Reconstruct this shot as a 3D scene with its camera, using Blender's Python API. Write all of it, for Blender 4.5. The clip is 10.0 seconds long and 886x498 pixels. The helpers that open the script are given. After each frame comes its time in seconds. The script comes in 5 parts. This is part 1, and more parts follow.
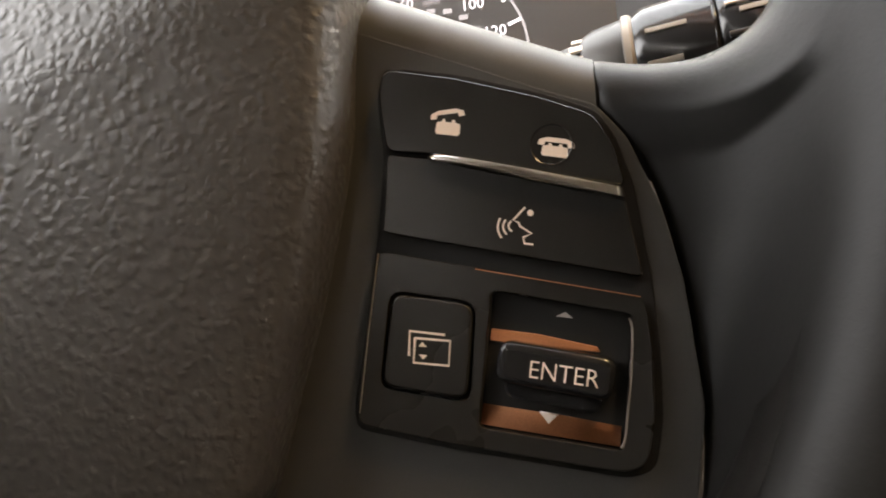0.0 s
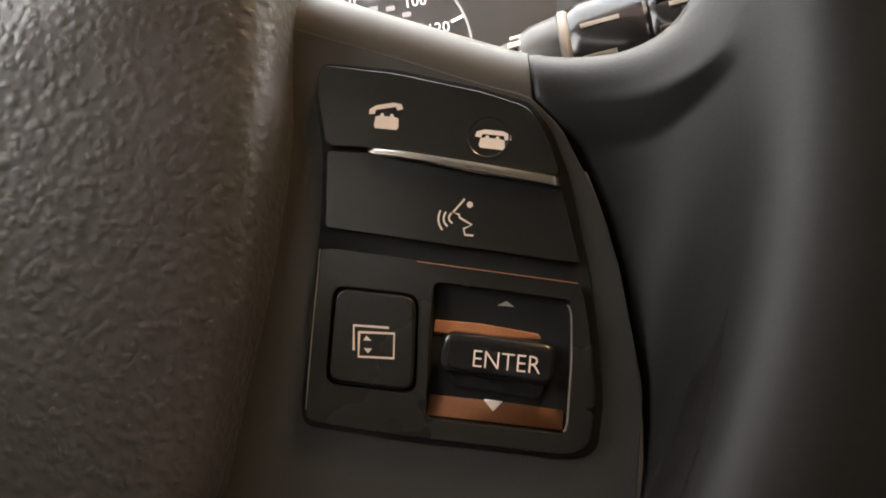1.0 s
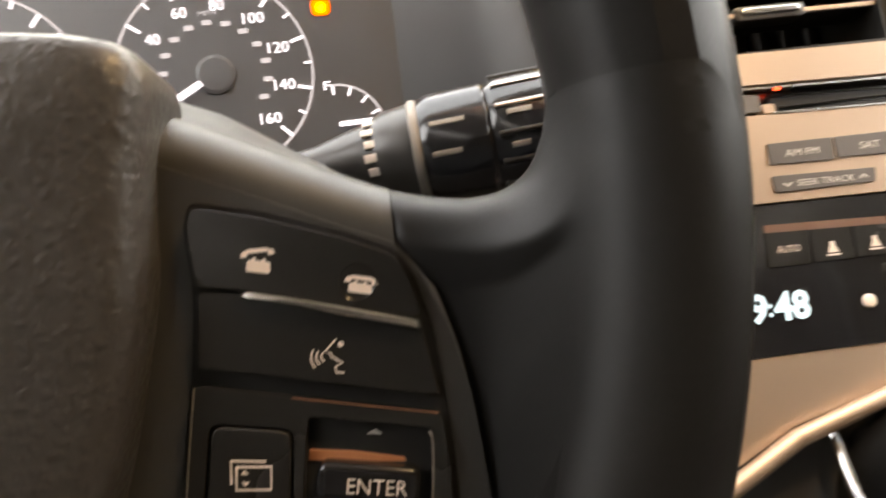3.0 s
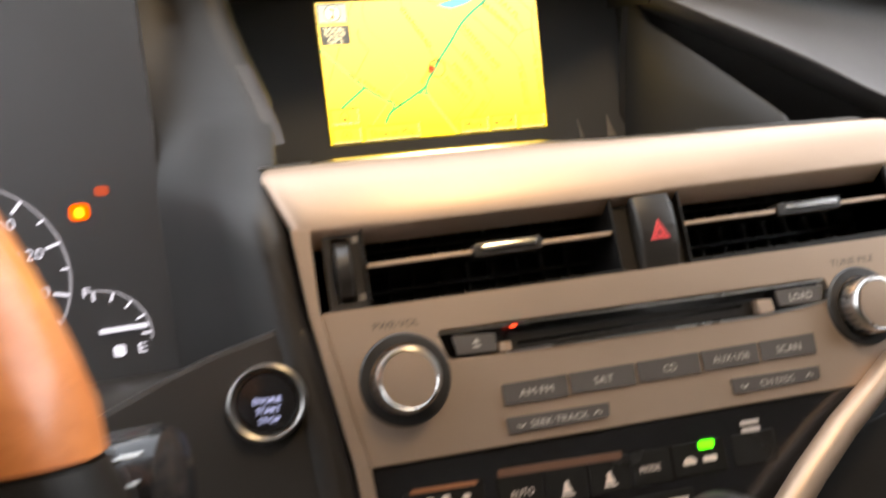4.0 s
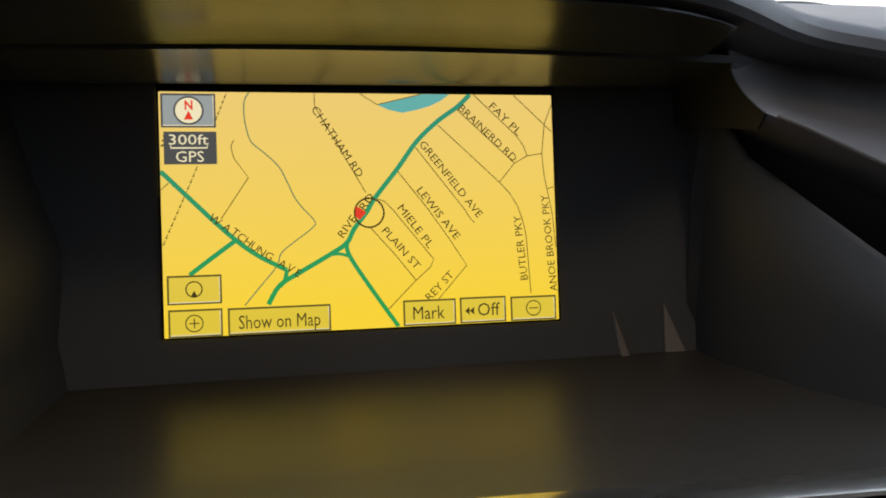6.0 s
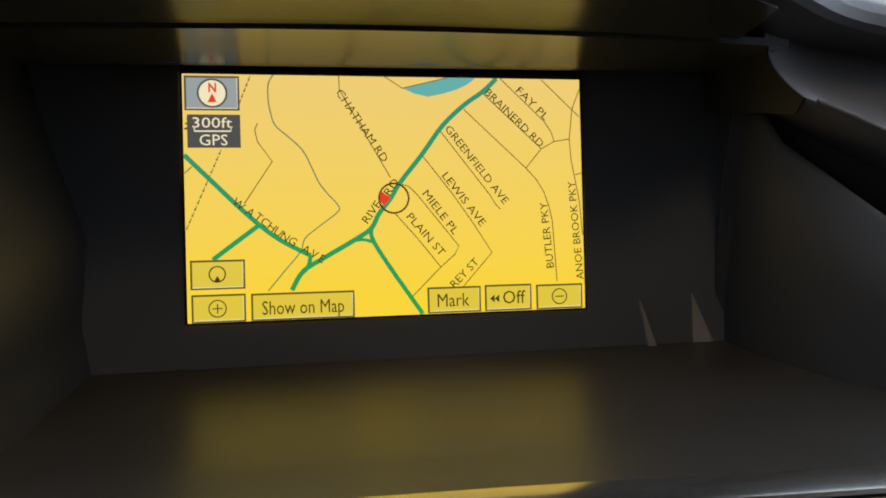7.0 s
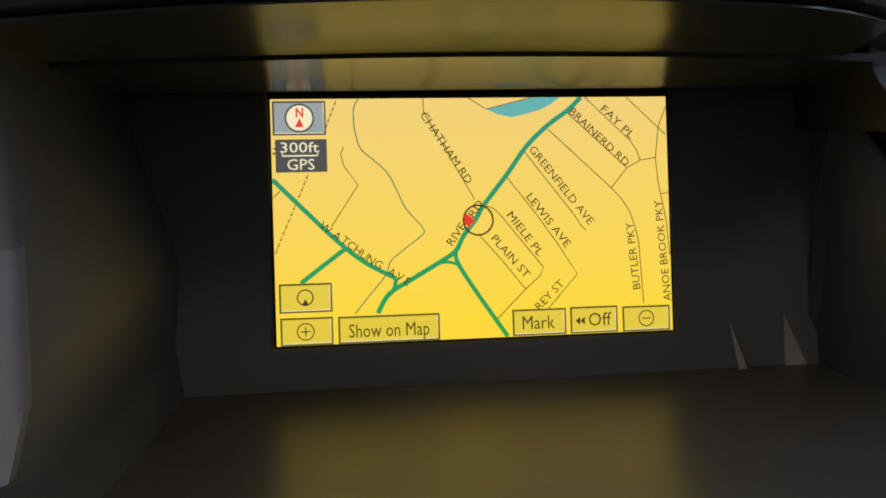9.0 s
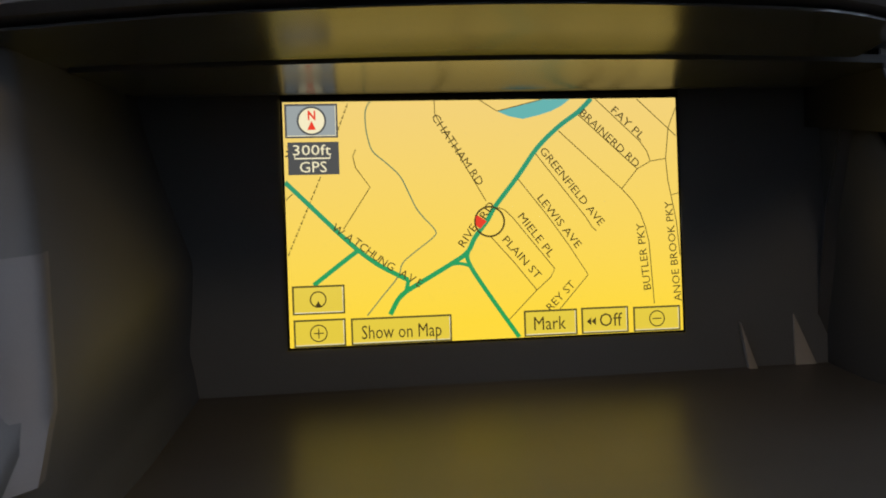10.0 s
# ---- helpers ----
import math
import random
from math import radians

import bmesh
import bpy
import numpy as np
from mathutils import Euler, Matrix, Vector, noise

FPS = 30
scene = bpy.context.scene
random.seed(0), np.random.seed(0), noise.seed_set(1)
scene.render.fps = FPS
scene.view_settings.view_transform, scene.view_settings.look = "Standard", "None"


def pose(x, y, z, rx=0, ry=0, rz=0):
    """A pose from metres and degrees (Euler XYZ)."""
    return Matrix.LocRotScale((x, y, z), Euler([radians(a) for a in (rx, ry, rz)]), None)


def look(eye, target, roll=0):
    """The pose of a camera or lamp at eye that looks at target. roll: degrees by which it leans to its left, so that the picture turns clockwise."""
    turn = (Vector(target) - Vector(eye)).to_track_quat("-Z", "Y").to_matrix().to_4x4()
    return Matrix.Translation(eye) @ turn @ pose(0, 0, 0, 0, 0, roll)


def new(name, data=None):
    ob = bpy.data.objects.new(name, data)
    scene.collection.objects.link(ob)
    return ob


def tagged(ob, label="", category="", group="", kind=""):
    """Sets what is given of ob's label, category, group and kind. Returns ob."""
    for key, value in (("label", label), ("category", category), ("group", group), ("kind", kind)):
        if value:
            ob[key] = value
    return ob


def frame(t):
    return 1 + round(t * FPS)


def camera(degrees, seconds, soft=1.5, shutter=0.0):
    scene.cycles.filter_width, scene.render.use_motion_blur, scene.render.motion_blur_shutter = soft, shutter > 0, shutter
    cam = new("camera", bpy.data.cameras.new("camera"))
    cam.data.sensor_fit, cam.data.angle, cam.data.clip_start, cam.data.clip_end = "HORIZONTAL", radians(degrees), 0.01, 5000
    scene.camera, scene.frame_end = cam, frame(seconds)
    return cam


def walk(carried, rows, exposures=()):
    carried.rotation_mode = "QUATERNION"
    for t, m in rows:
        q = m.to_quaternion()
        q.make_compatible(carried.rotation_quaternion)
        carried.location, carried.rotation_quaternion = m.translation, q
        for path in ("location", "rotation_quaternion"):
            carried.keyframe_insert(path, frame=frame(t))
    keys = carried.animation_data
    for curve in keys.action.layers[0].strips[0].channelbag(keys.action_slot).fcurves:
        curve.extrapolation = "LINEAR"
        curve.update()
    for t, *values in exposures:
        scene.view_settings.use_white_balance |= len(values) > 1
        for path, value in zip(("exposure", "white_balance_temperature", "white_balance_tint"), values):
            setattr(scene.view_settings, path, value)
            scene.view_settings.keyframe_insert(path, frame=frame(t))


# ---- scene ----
cam = camera(67.5, 10.0, soft=1.8, shutter=0.4)
PATH = [
    (0, (-0.231, -0.556, 0.861), (-0.63, 1.326, 0.314), -8.7),
    (0.5, (-0.229, -0.556, 0.86), (-0.53, 1.343, 0.309), -9.2),
    (1, (-0.229, -0.557, 0.86), (-0.489, 1.341, 0.288), -9.1),
    (1.5, (-0.229, -0.559, 0.861), (-0.496, 1.339, 0.289), -9.2),
    (2, (-0.229, -0.561, 0.862), (-0.518, 1.345, 0.328), -9.5),
    (2.2, (-0.228, -0.561, 0.863), (-0.546, 1.344, 0.346), -10.0),
    (3.3, (-0.232, -0.557, 0.914), (0.14, 1.252, 0.147), -3.7),
    (3.4, (-0.221, -0.557, 0.921), (0.158, 1.26, 0.176), -3.8),
    (3.5, (-0.205, -0.556, 0.929), (0.178, 1.268, 0.203), -3.8),
    (3.6, (-0.189, -0.555, 0.937), (0.211, 1.277, 0.241), -3.7),
    (3.7, (-0.171, -0.553, 0.948), (0.235, 1.286, 0.272), -3.7),
    (3.8, (-0.155, -0.551, 0.956), (0.254, 1.297, 0.31), -3.8),
    (3.9, (-0.14, -0.545, 0.963), (0.279, 1.307, 0.335), -3.6),
    (4, (-0.125, -0.541, 0.973), (0.301, 1.314, 0.358), -3.5),
    (4.1, (-0.11, -0.534, 0.977), (0.319, 1.333, 0.403), -3.4),
    (4.3, (-0.076, -0.507, 0.994), (0.361, 1.369, 0.455), -2.6),
    (4.5, (-0.0490, -0.4680, 0.9950), (0.3893, 1.4222, 0.5190), -2.25),
    (4.8, (-0.0285, -0.4160, 1.0025), (0.3780, 1.4900, 0.5745), -1.65),
    (5, (-0.0152, -0.3857, 1.0084), (0.3783, 1.5255, 0.6019), -1.31),
    (5.2, (-0.0168, -0.3609, 1.0076), (0.4061, 1.5457, 0.6043), -0.54),
    (5.5, (-0.0100, -0.3281, 0.9943), (0.3662, 1.5923, 0.6021), -0.37),
    (6, (-0.0192, -0.3119, 0.9924), (0.3240, 1.6134, 0.5885), 0.06),
    (7.5, (-0.0304, -0.3061, 0.9883), (0.2585, 1.6204, 0.5553), 0.28),
    (8, (-0.0394, -0.3082, 0.9970), (0.2201, 1.6235, 0.5639), 0.18),
    (8.5, (-0.0391, -0.3050, 0.9983), (0.1877, 1.6305, 0.5626), -0.18),
    (9, (-0.0447, -0.3000, 0.9985), (0.1512, 1.6409, 0.5695), -0.72),
    (9.5, (-0.0410, -0.2961, 0.9943), (0.1370, 1.6455, 0.5632), -1.07),
    (10, (-0.0495, -0.3007, 1.0004), (0.1432, 1.6395, 0.5657), -0.96),
]
EXPOSURES = [(0.0, 4.7, 7800, 10), (2.2, 4.7, 7800, 10), (3.3, 4.5, 8000, 10), (3.9, 3.75, 7200, 10), (4.3, 3.15, 6700, 10), (4.8, 2.15, 6300, 10), (5.5, 1.95, 6000, 10), (10.0, 2.05, 5800, 10)]
walk(cam, [(t, look(eye, target, roll)) for t, eye, target, roll in PATH], EXPOSURES)

# ---------- world and lights ----------
world = bpy.data.worlds.new("sky")
scene.world = world
world.use_nodes = True
wn = world.node_tree
sky = wn.nodes.new("ShaderNodeTexSky")
sky.sky_type = "NISHITA"
sky.sun_disc = False
sky.sun_elevation = radians(48)
sky.sun_rotation = radians(184)
cloud = wn.nodes.new("ShaderNodeHueSaturation")  # thin cloud takes most of the blue out
cloud.inputs["Saturation"].default_value = 0.35
wn.links.new(sky.outputs[0], cloud.inputs["Color"])
wn.links.new(cloud.outputs[0], wn.nodes["Background"].inputs[0])
wn.nodes["Background"].inputs[1].default_value = 0.15

sun_data = bpy.data.lights.new("sun", "SUN")
sun_data.energy, sun_data.angle, sun_data.color = 1.5, radians(25), (1.0, 0.95, 0.88)
sun = new("sun", sun_data)
sun.matrix_world = look((-0.3, -4.0, 4.6), (0, 0, 0.9))

LAMP = (0.09, -0.43, 1.40)
lamp_data = bpy.data.lights.new("map_light", "AREA")
lamp_data.energy, lamp_data.color, lamp_data.size = 0.17, (1.0, 0.72, 0.40), 0.12
lamp = new("map_light", lamp_data)
lamp.matrix_world = look(LAMP, (-0.02, -0.30, 0.9))


# ---------- materials ----------
def material(name, base, rough=0.5, metal=0.0, grain=900.0, bump=0.15, wear=0.15, cells=False, coat=0.0, depth=0.0003, spec=0.5):
    """A surface with colour and gloss varied at two scales and a fine relief. grain: marks to the metre."""
    m = bpy.data.materials.new(name)
    m.use_nodes = True
    nt = m.node_tree
    p = nt.nodes["Principled BSDF"]
    p.inputs["Metallic"].default_value = metal
    p.inputs["Coat Weight"].default_value = coat
    p.inputs["Specular IOR Level"].default_value = spec
    co = nt.nodes.new("ShaderNodeTexCoord")
    fine = nt.nodes.new("ShaderNodeTexNoise")
    fine.inputs["Scale"].default_value, fine.inputs["Detail"].default_value = grain, 4
    broad = nt.nodes.new("ShaderNodeTexNoise")
    broad.inputs["Scale"].default_value, broad.inputs["Detail"].default_value = 14, 5
    for n in (fine, broad):
        nt.links.new(co.outputs["Object"], n.inputs["Vector"])
    mixf = nt.nodes.new("ShaderNodeMix")
    mixf.inputs[0].default_value = 0.45
    nt.links.new(fine.outputs[0], mixf.inputs[2])
    nt.links.new(broad.outputs[0], mixf.inputs[3])
    ramp = nt.nodes.new("ShaderNodeValToRGB")
    ramp.color_ramp.elements[0].position, ramp.color_ramp.elements[1].position = 0.3, 0.7
    ramp.color_ramp.elements[0].color = (*[c * (1 - wear) for c in base], 1)
    ramp.color_ramp.elements[1].color = (*[min(1, c * (1 + wear)) for c in base], 1)
    nt.links.new(mixf.outputs[0], ramp.inputs[0])
    nt.links.new(ramp.outputs[0], p.inputs["Base Color"])
    rr = nt.nodes.new("ShaderNodeMapRange")
    rr.inputs[3].default_value, rr.inputs[4].default_value = max(0.02, rough - 0.08), min(1, rough + 0.08)
    nt.links.new(broad.outputs[0], rr.inputs[0])
    nt.links.new(rr.outputs[0], p.inputs["Roughness"])
    if bump:
        b = nt.nodes.new("ShaderNodeBump")
        b.inputs["Strength"].default_value, b.inputs["Distance"].default_value = bump, depth
        src = fine.outputs[0]
        if cells:
            warp = nt.nodes.new("ShaderNodeMix")
            warp.data_type = "VECTOR"
            warp.inputs[0].default_value = 0.0022
            nt.links.new(co.outputs["Object"], warp.inputs[4])
            nt.links.new(fine.outputs[1], warp.inputs[5])
            v = nt.nodes.new("ShaderNodeTexVoronoi")
            v.feature = "SMOOTH_F1"
            v.inputs["Smoothness"].default_value = 0.5
            v.inputs["Scale"].default_value = grain * 1.4
            nt.links.new(warp.outputs[1], v.inputs["Vector"])
            lim = nt.nodes.new("ShaderNodeMapRange")
            lim.inputs[2].default_value, lim.inputs[3].default_value, lim.inputs[4].default_value = 0.75, 1.0, 0.0
            lim.interpolation_type = "SMOOTHSTEP"
            nt.links.new(v.outputs["Distance"], lim.inputs[0])
            add = nt.nodes.new("ShaderNodeMath")
            add.operation = "MULTIPLY_ADD"
            add.inputs[1].default_value = 0.12
            nt.links.new(fine.outputs[0], add.inputs[0])
            nt.links.new(lim.outputs[0], add.inputs[2])
            src = add.outputs[0]
        nt.links.new(src, b.inputs["Height"])
        nt.links.new(b.outputs[0], p.inputs["Normal"])
    return m


LIT = 0.268  # how bright the lit displays are against daylight


def glow(name, colour, strength=1.0, base=0.02):
    m = bpy.data.materials.new(name)
    m.use_nodes = True
    p = m.node_tree.nodes["Principled BSDF"]
    p.inputs["Base Color"].default_value = (*[c * base for c in colour], 1)
    p.inputs["Roughness"].default_value = 0.35
    p.inputs["Specular IOR Level"].default_value = 0.2
    p.inputs["Emission Color"].default_value = (*colour, 1)
    p.inputs["Emission Strength"].default_value = strength * LIT
    return m


def lcd(name, low, high, strength):
    """A backlit display whose tint turns from low at its foot to high at its top."""
    m = glow(name, low, strength)
    nt = m.node_tree
    co = nt.nodes.new("ShaderNodeTexCoord")
    sep = nt.nodes.new("ShaderNodeSeparateXYZ")
    nt.links.new(co.outputs["Object"], sep.inputs[0])
    rng = nt.nodes.new("ShaderNodeMapRange")
    rng.inputs[1].default_value, rng.inputs[2].default_value = -0.045, 0.05
    nt.links.new(sep.outputs[1], rng.inputs[0])
    mix = nt.nodes.new("ShaderNodeMix")
    mix.data_type = "RGBA"
    mix.inputs[6].default_value, mix.inputs[7].default_value = (*low, 1), (*high, 1)
    nt.links.new(rng.outputs[0], mix.inputs[0])
    nt.links.new(mix.outputs[2], nt.nodes["Principled BSDF"].inputs["Emission Color"])
    return m


LEATHER = material("black_leather", (0.043, 0.040, 0.037), 0.42, grain=370, bump=0.28, cells=True, depth=0.0006)
RIM_LEATHER = material("rim_leather", (0.010, 0.009, 0.0083), 0.42, spec=0.13, grain=700, bump=0.05, cells=True, depth=0.0002)
SMOOTH_LEATHER = material("smooth_leather", (0.0105, 0.0098, 0.0092), 0.46, spec=0.24, grain=700, bump=0.05, cells=True, depth=0.0002)
PLASTIC = material("dark_plastic", (0.028, 0.0255, 0.023), 0.36, grain=2600, bump=0.12, depth=0.0001)
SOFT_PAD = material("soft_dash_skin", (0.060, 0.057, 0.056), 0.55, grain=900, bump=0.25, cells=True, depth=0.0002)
# satin black with the bluish veil of glare mixed into its colour
HAZED_PANEL = material("hazed_satin_panel", (0.068, 0.070, 0.074), 0.40, spec=0.8, grain=2600, bump=0.05, depth=0.0001)
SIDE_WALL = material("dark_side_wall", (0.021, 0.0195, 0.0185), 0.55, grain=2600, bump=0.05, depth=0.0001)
GLOSS_BLACK = material("gloss_black", (0.012, 0.012, 0.013), 0.18, grain=2000, bump=0.03, depth=0.0001)
# black raised towards grey so that it holds the haze over the gauges
HAZED_FACE_BLACK = material("hazed_dial_black", (0.040, 0.041, 0.044), 0.5, spec=0.5, grain=2000, bump=0.03, depth=0.0001)
CARRIER_SATIN = material("satin_carrier", (0.032, 0.031, 0.028), 0.50, spec=0.7, grain=2600, bump=0.08, depth=0.0001)
BUTTON_BLACK = material("button_black", (0.016, 0.0155, 0.0145), 0.26, spec=0.42, grain=3200, bump=0.08, depth=0.0001)
GLOSS_PANEL = material("semi_gloss_panel", (0.040, 0.042, 0.045), 0.22, spec=0.55, grain=2600, bump=0.0, depth=0.0001)
FLOOR_PANEL = material("satin_black_floor", (0.030, 0.026, 0.021), 0.37, spec=0.7, grain=2600, bump=0.08, depth=0.0001)
SILVER = material("silver_paint", (0.44, 0.328, 0.248), 0.46, metal=0.6, grain=5200, bump=0.04, wear=0.06, depth=0.0001)
SATIN_METAL = material("satin_metal", (0.47, 0.44, 0.38), 0.18, metal=0.95, grain=3000, bump=0.0, wear=0.05)
CHROME = material("chrome", (0.85, 0.83, 0.80), 0.2, metal=1.0, grain=1500, bump=0.0, wear=0.05)
DARK_CHROME = material("dark_chrome", (0.26, 0.25, 0.24), 0.32, metal=1.0, grain=1500, bump=0.0, wear=0.08)
DULL_CHROME = material("dull_chrome", (0.62, 0.60, 0.57), 0.28, metal=1.0, grain=1500, bump=0.0, wear=0.08)
# carries the orange light reflected on the switch ramps as plain colour
COPPER_TONE = material("copper_tone", (0.52, 0.22, 0.11), 0.36, metal=0.5, grain=3000, bump=0.04, depth=0.0001)
DARK_BRONZE = material("dark_bronze", (0.14, 0.075, 0.05), 0.4, grain=3000, bump=0.04, depth=0.0001)
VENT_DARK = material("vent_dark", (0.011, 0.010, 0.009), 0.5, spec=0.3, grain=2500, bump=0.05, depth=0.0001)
KEY_GREY = material("key_grey", (0.085, 0.075, 0.068), 0.45, grain=3000, bump=0.05, depth=0.0001)
# paler than the side wall, for the light its chamfer catches
EDGE_SHEEN = material("edge_sheen", (0.042, 0.036, 0.033), 0.5, grain=3000, bump=0.05, depth=0.0001)
# soft dash skin again, lightened for the windscreen light on the pad
LIT_PAD_SKIN = material("lit_pad_skin", (0.105, 0.098, 0.096), 0.55, grain=900, bump=0.25, cells=True, depth=0.0002)
LEGEND = material("legend_paint", (0.80, 0.68, 0.60), 0.5, grain=3000, bump=0.0, wear=0.04)
LEGEND_DARK = material("dark_legend_paint", (0.10, 0.09, 0.08), 0.5, grain=3000, bump=0.0, wear=0.04)
# for printed marks, and for glints painted along switch edges
PALE_GREY = material("pale_grey_print_glint", (0.22, 0.20, 0.18), 0.5, grain=3000, bump=0.0, wear=0.05)
LEGEND_DIM = material("grey_legend_paint", (0.55, 0.50, 0.46), 0.5, grain=3000, bump=0.0, wear=0.04)
RED_MARK = material("red_mark", (0.75, 0.08, 0.09), 0.4, grain=3000, bump=0.0, wear=0.05)
LINER = material("roof_fabric", (0.42, 0.39, 0.35), 0.9, grain=1200, bump=0.3, depth=0.0004)
DOOR_TRIM = material("door_trim", (0.09, 0.08, 0.07), 0.6, grain=900, bump=0.2, cells=True)
CARPET = material("carpet", (0.05, 0.045, 0.04), 0.95, grain=900, bump=0.6, depth=0.002)
WHITE_WALL = material("white_wall", (0.66, 0.66, 0.65), 0.8, grain=40, bump=0.1, wear=0.05, depth=0.002)
BEIGE_WALL = material("beige_wall", (0.62, 0.56, 0.48), 0.8, grain=40, bump=0.1, wear=0.08, depth=0.002)
GREY_PANEL = material("grey_panel", (0.30, 0.32, 0.36), 0.5, grain=40, bump=0.05, wear=0.05, depth=0.002)
ASPHALT = material("asphalt", (0.055, 0.055, 0.055), 0.9, grain=120, bump=0.6, wear=0.25, depth=0.01)
RUBBER = material("black_rubber", (0.015, 0.015, 0.015), 0.6, grain=600, bump=0.2)


def wood_material():
    m = bpy.data.materials.new("varnished_wood")
    m.use_nodes = True
    nt = m.node_tree
    p = nt.nodes["Principled BSDF"]
    co = nt.nodes.new("ShaderNodeTexCoord")
    mp = nt.nodes.new("ShaderNodeMapping")
    mp.inputs["Scale"].default_value = (9, 60, 60)
    wv = nt.nodes.new("ShaderNodeTexNoise")
    wv.inputs["Scale"].default_value, wv.inputs["Detail"].default_value = 3.0, 6
    wv.inputs["Distortion"].default_value = 1.4
    ramp = nt.nodes.new("ShaderNodeValToRGB")
    ramp.color_ramp.elements[0].position, ramp.color_ramp.elements[1].position = 0.32, 0.72
    ramp.color_ramp.elements[0].color = (0.49, 0.152, 0.038, 1)
    ramp.color_ramp.elements[1].color = (0.61, 0.21, 0.060, 1)
    nt.links.new(co.outputs["Object"], mp.inputs[0])
    nt.links.new(mp.outputs[0], wv.inputs["Vector"])
    nt.links.new(wv.outputs[0], ramp.inputs[0])
    nt.links.new(ramp.outputs[0], p.inputs["Base Color"])
    p.inputs["Roughness"].default_value = 0.45
    p.inputs["Coat Weight"].default_value, p.inputs["Coat Roughness"].default_value = 0.6, 0.2
    return m


def glass_material():
    m = bpy.data.materials.new("clear_glass")
    m.use_nodes = True
    p = m.node_tree.nodes["Principled BSDF"]
    p.inputs["Base Color"].default_value = (0.96, 0.98, 0.98, 1)
    p.inputs["Transmission Weight"].default_value = 1.0
    p.inputs["Roughness"].default_value = 0.0
    p.inputs["IOR"].default_value = 1.05
    return m


WOOD, GLASS = wood_material(), glass_material()
MAP_FIELD = lcd("map_field", (0.94, 0.625, 0.03), (0.85, 0.575, 0.145), 1.0)
MAP_KEY = lcd("map_key", (0.78, 0.56, 0.04), (0.85, 0.60, 0.12), 0.95)
MAP_GREEN = lcd("map_green", (0.035, 0.36, 0.075), (0.05, 0.30, 0.17), 0.9)
MAP_WATER = lcd("map_water", (0.10, 0.42, 0.33), (0.16, 0.45, 0.38), 0.9)
MAP_STREAM = glow("map_stream", (0.16, 0.24, 0.12), 0.8)
MAP_LINE = glow("map_line", (0.19, 0.13, 0.02), 0.8)
MAP_INK = glow("map_ink", (0.075, 0.05, 0.012), 0.8)
MAP_FRAME = glow("map_frame", (0.16, 0.12, 0.02), 0.8)
MAP_GREY = glow("map_grey", (0.09, 0.085, 0.075), 0.9)
MAP_STEEL = glow("map_steel", (0.36, 0.37, 0.33), 0.9)
MAP_PALE = glow("map_pale", (0.92, 0.78, 0.46), 0.95)
MAP_RED = glow("map_red", (0.80, 0.05, 0.02), 0.95)
DIAL_WHITE = glow("dial_white", (0.80, 0.78, 0.92), 0.45)
DIAL_DIM = glow("dial_dim", (0.60, 0.58, 0.66), 0.2)
AMBER = glow("amber_light", (1.0, 0.10, 0.0), 0.8)
AMBER_CORE = glow("amber_core", (1.0, 0.30, 0.01), 1.6)
DIM_RED = glow("dim_red_light", (0.8, 0.12, 0.05), 0.25)
GREEN_LED = glow("green_light", (0.05, 1.0, 0.01), 1.6)
ICE_DIGIT = glow("ice_digit", (0.62, 0.84, 1.0), 0.32)
BLUE_DIGIT = glow("pale_blue_digit", (0.55, 0.58, 0.95), 0.5)
RED_LED = glow("red_light", (1.0, 0.06, 0.02), 1.2)
LAMP_LENS = glow("lamp_lens", (1.0, 0.72, 0.45), 4.0)


# ---------- building helpers ----------
def space(origin, tilt, yaw=0.0):
    """A leaning face: x across it, y up it, z out of it towards the driver."""
    return pose(*origin, 90 - tilt, 0, yaw)


def thing(name, m, label, category, group="", kind=""):
    ob = new(name)
    ob.empty_display_size = 0.02
    ob.matrix_world = m
    return tagged(ob, label, category, group, kind)


def finish(bm, name, mat, smooth=35):
    bmesh.ops.recalc_face_normals(bm, faces=bm.faces[:])
    me = bpy.data.meshes.new(name)
    for f in bm.faces:
        f.smooth = abs(f.normal.z) < 0.9995  # flat tops stay flat beside their rounded edges
    for e in bm.edges:
        e.smooth = len(e.link_faces) == 2 and e.calc_face_angle(0) < radians(smooth)
    bm.to_mesh(me)
    bm.free()
    me.materials.append(mat)
    return me


def part(name, bm, mat, parent, label="", m=None, smooth=35):
    """Links a bmesh as one mesh under a thing or a part; m: its pose in the parent's space."""
    ob = new(name, finish(bm, name, mat, smooth))
    ob.parent = parent
    if m is not None:
        ob.matrix_basis = m
    return tagged(ob, label)


def solid(name, bm, mat, label, category, kind="", m=None, smooth=35):
    ob = new(name, finish(bm, name, mat, smooth))
    if m is not None:
        ob.matrix_world = m
    return tagged(ob, label, category, kind=kind)


def bevelled(bm, width, segments=2, angle=30):
    if width > 0:
        edges = [e for e in bm.edges if len(e.link_faces) == 2 and e.calc_face_angle(0) > radians(angle)]
        bmesh.ops.bevel(bm, geom=edges, offset=width, segments=segments, profile=0.6, affect="EDGES", clamp_overlap=True)
    return bm


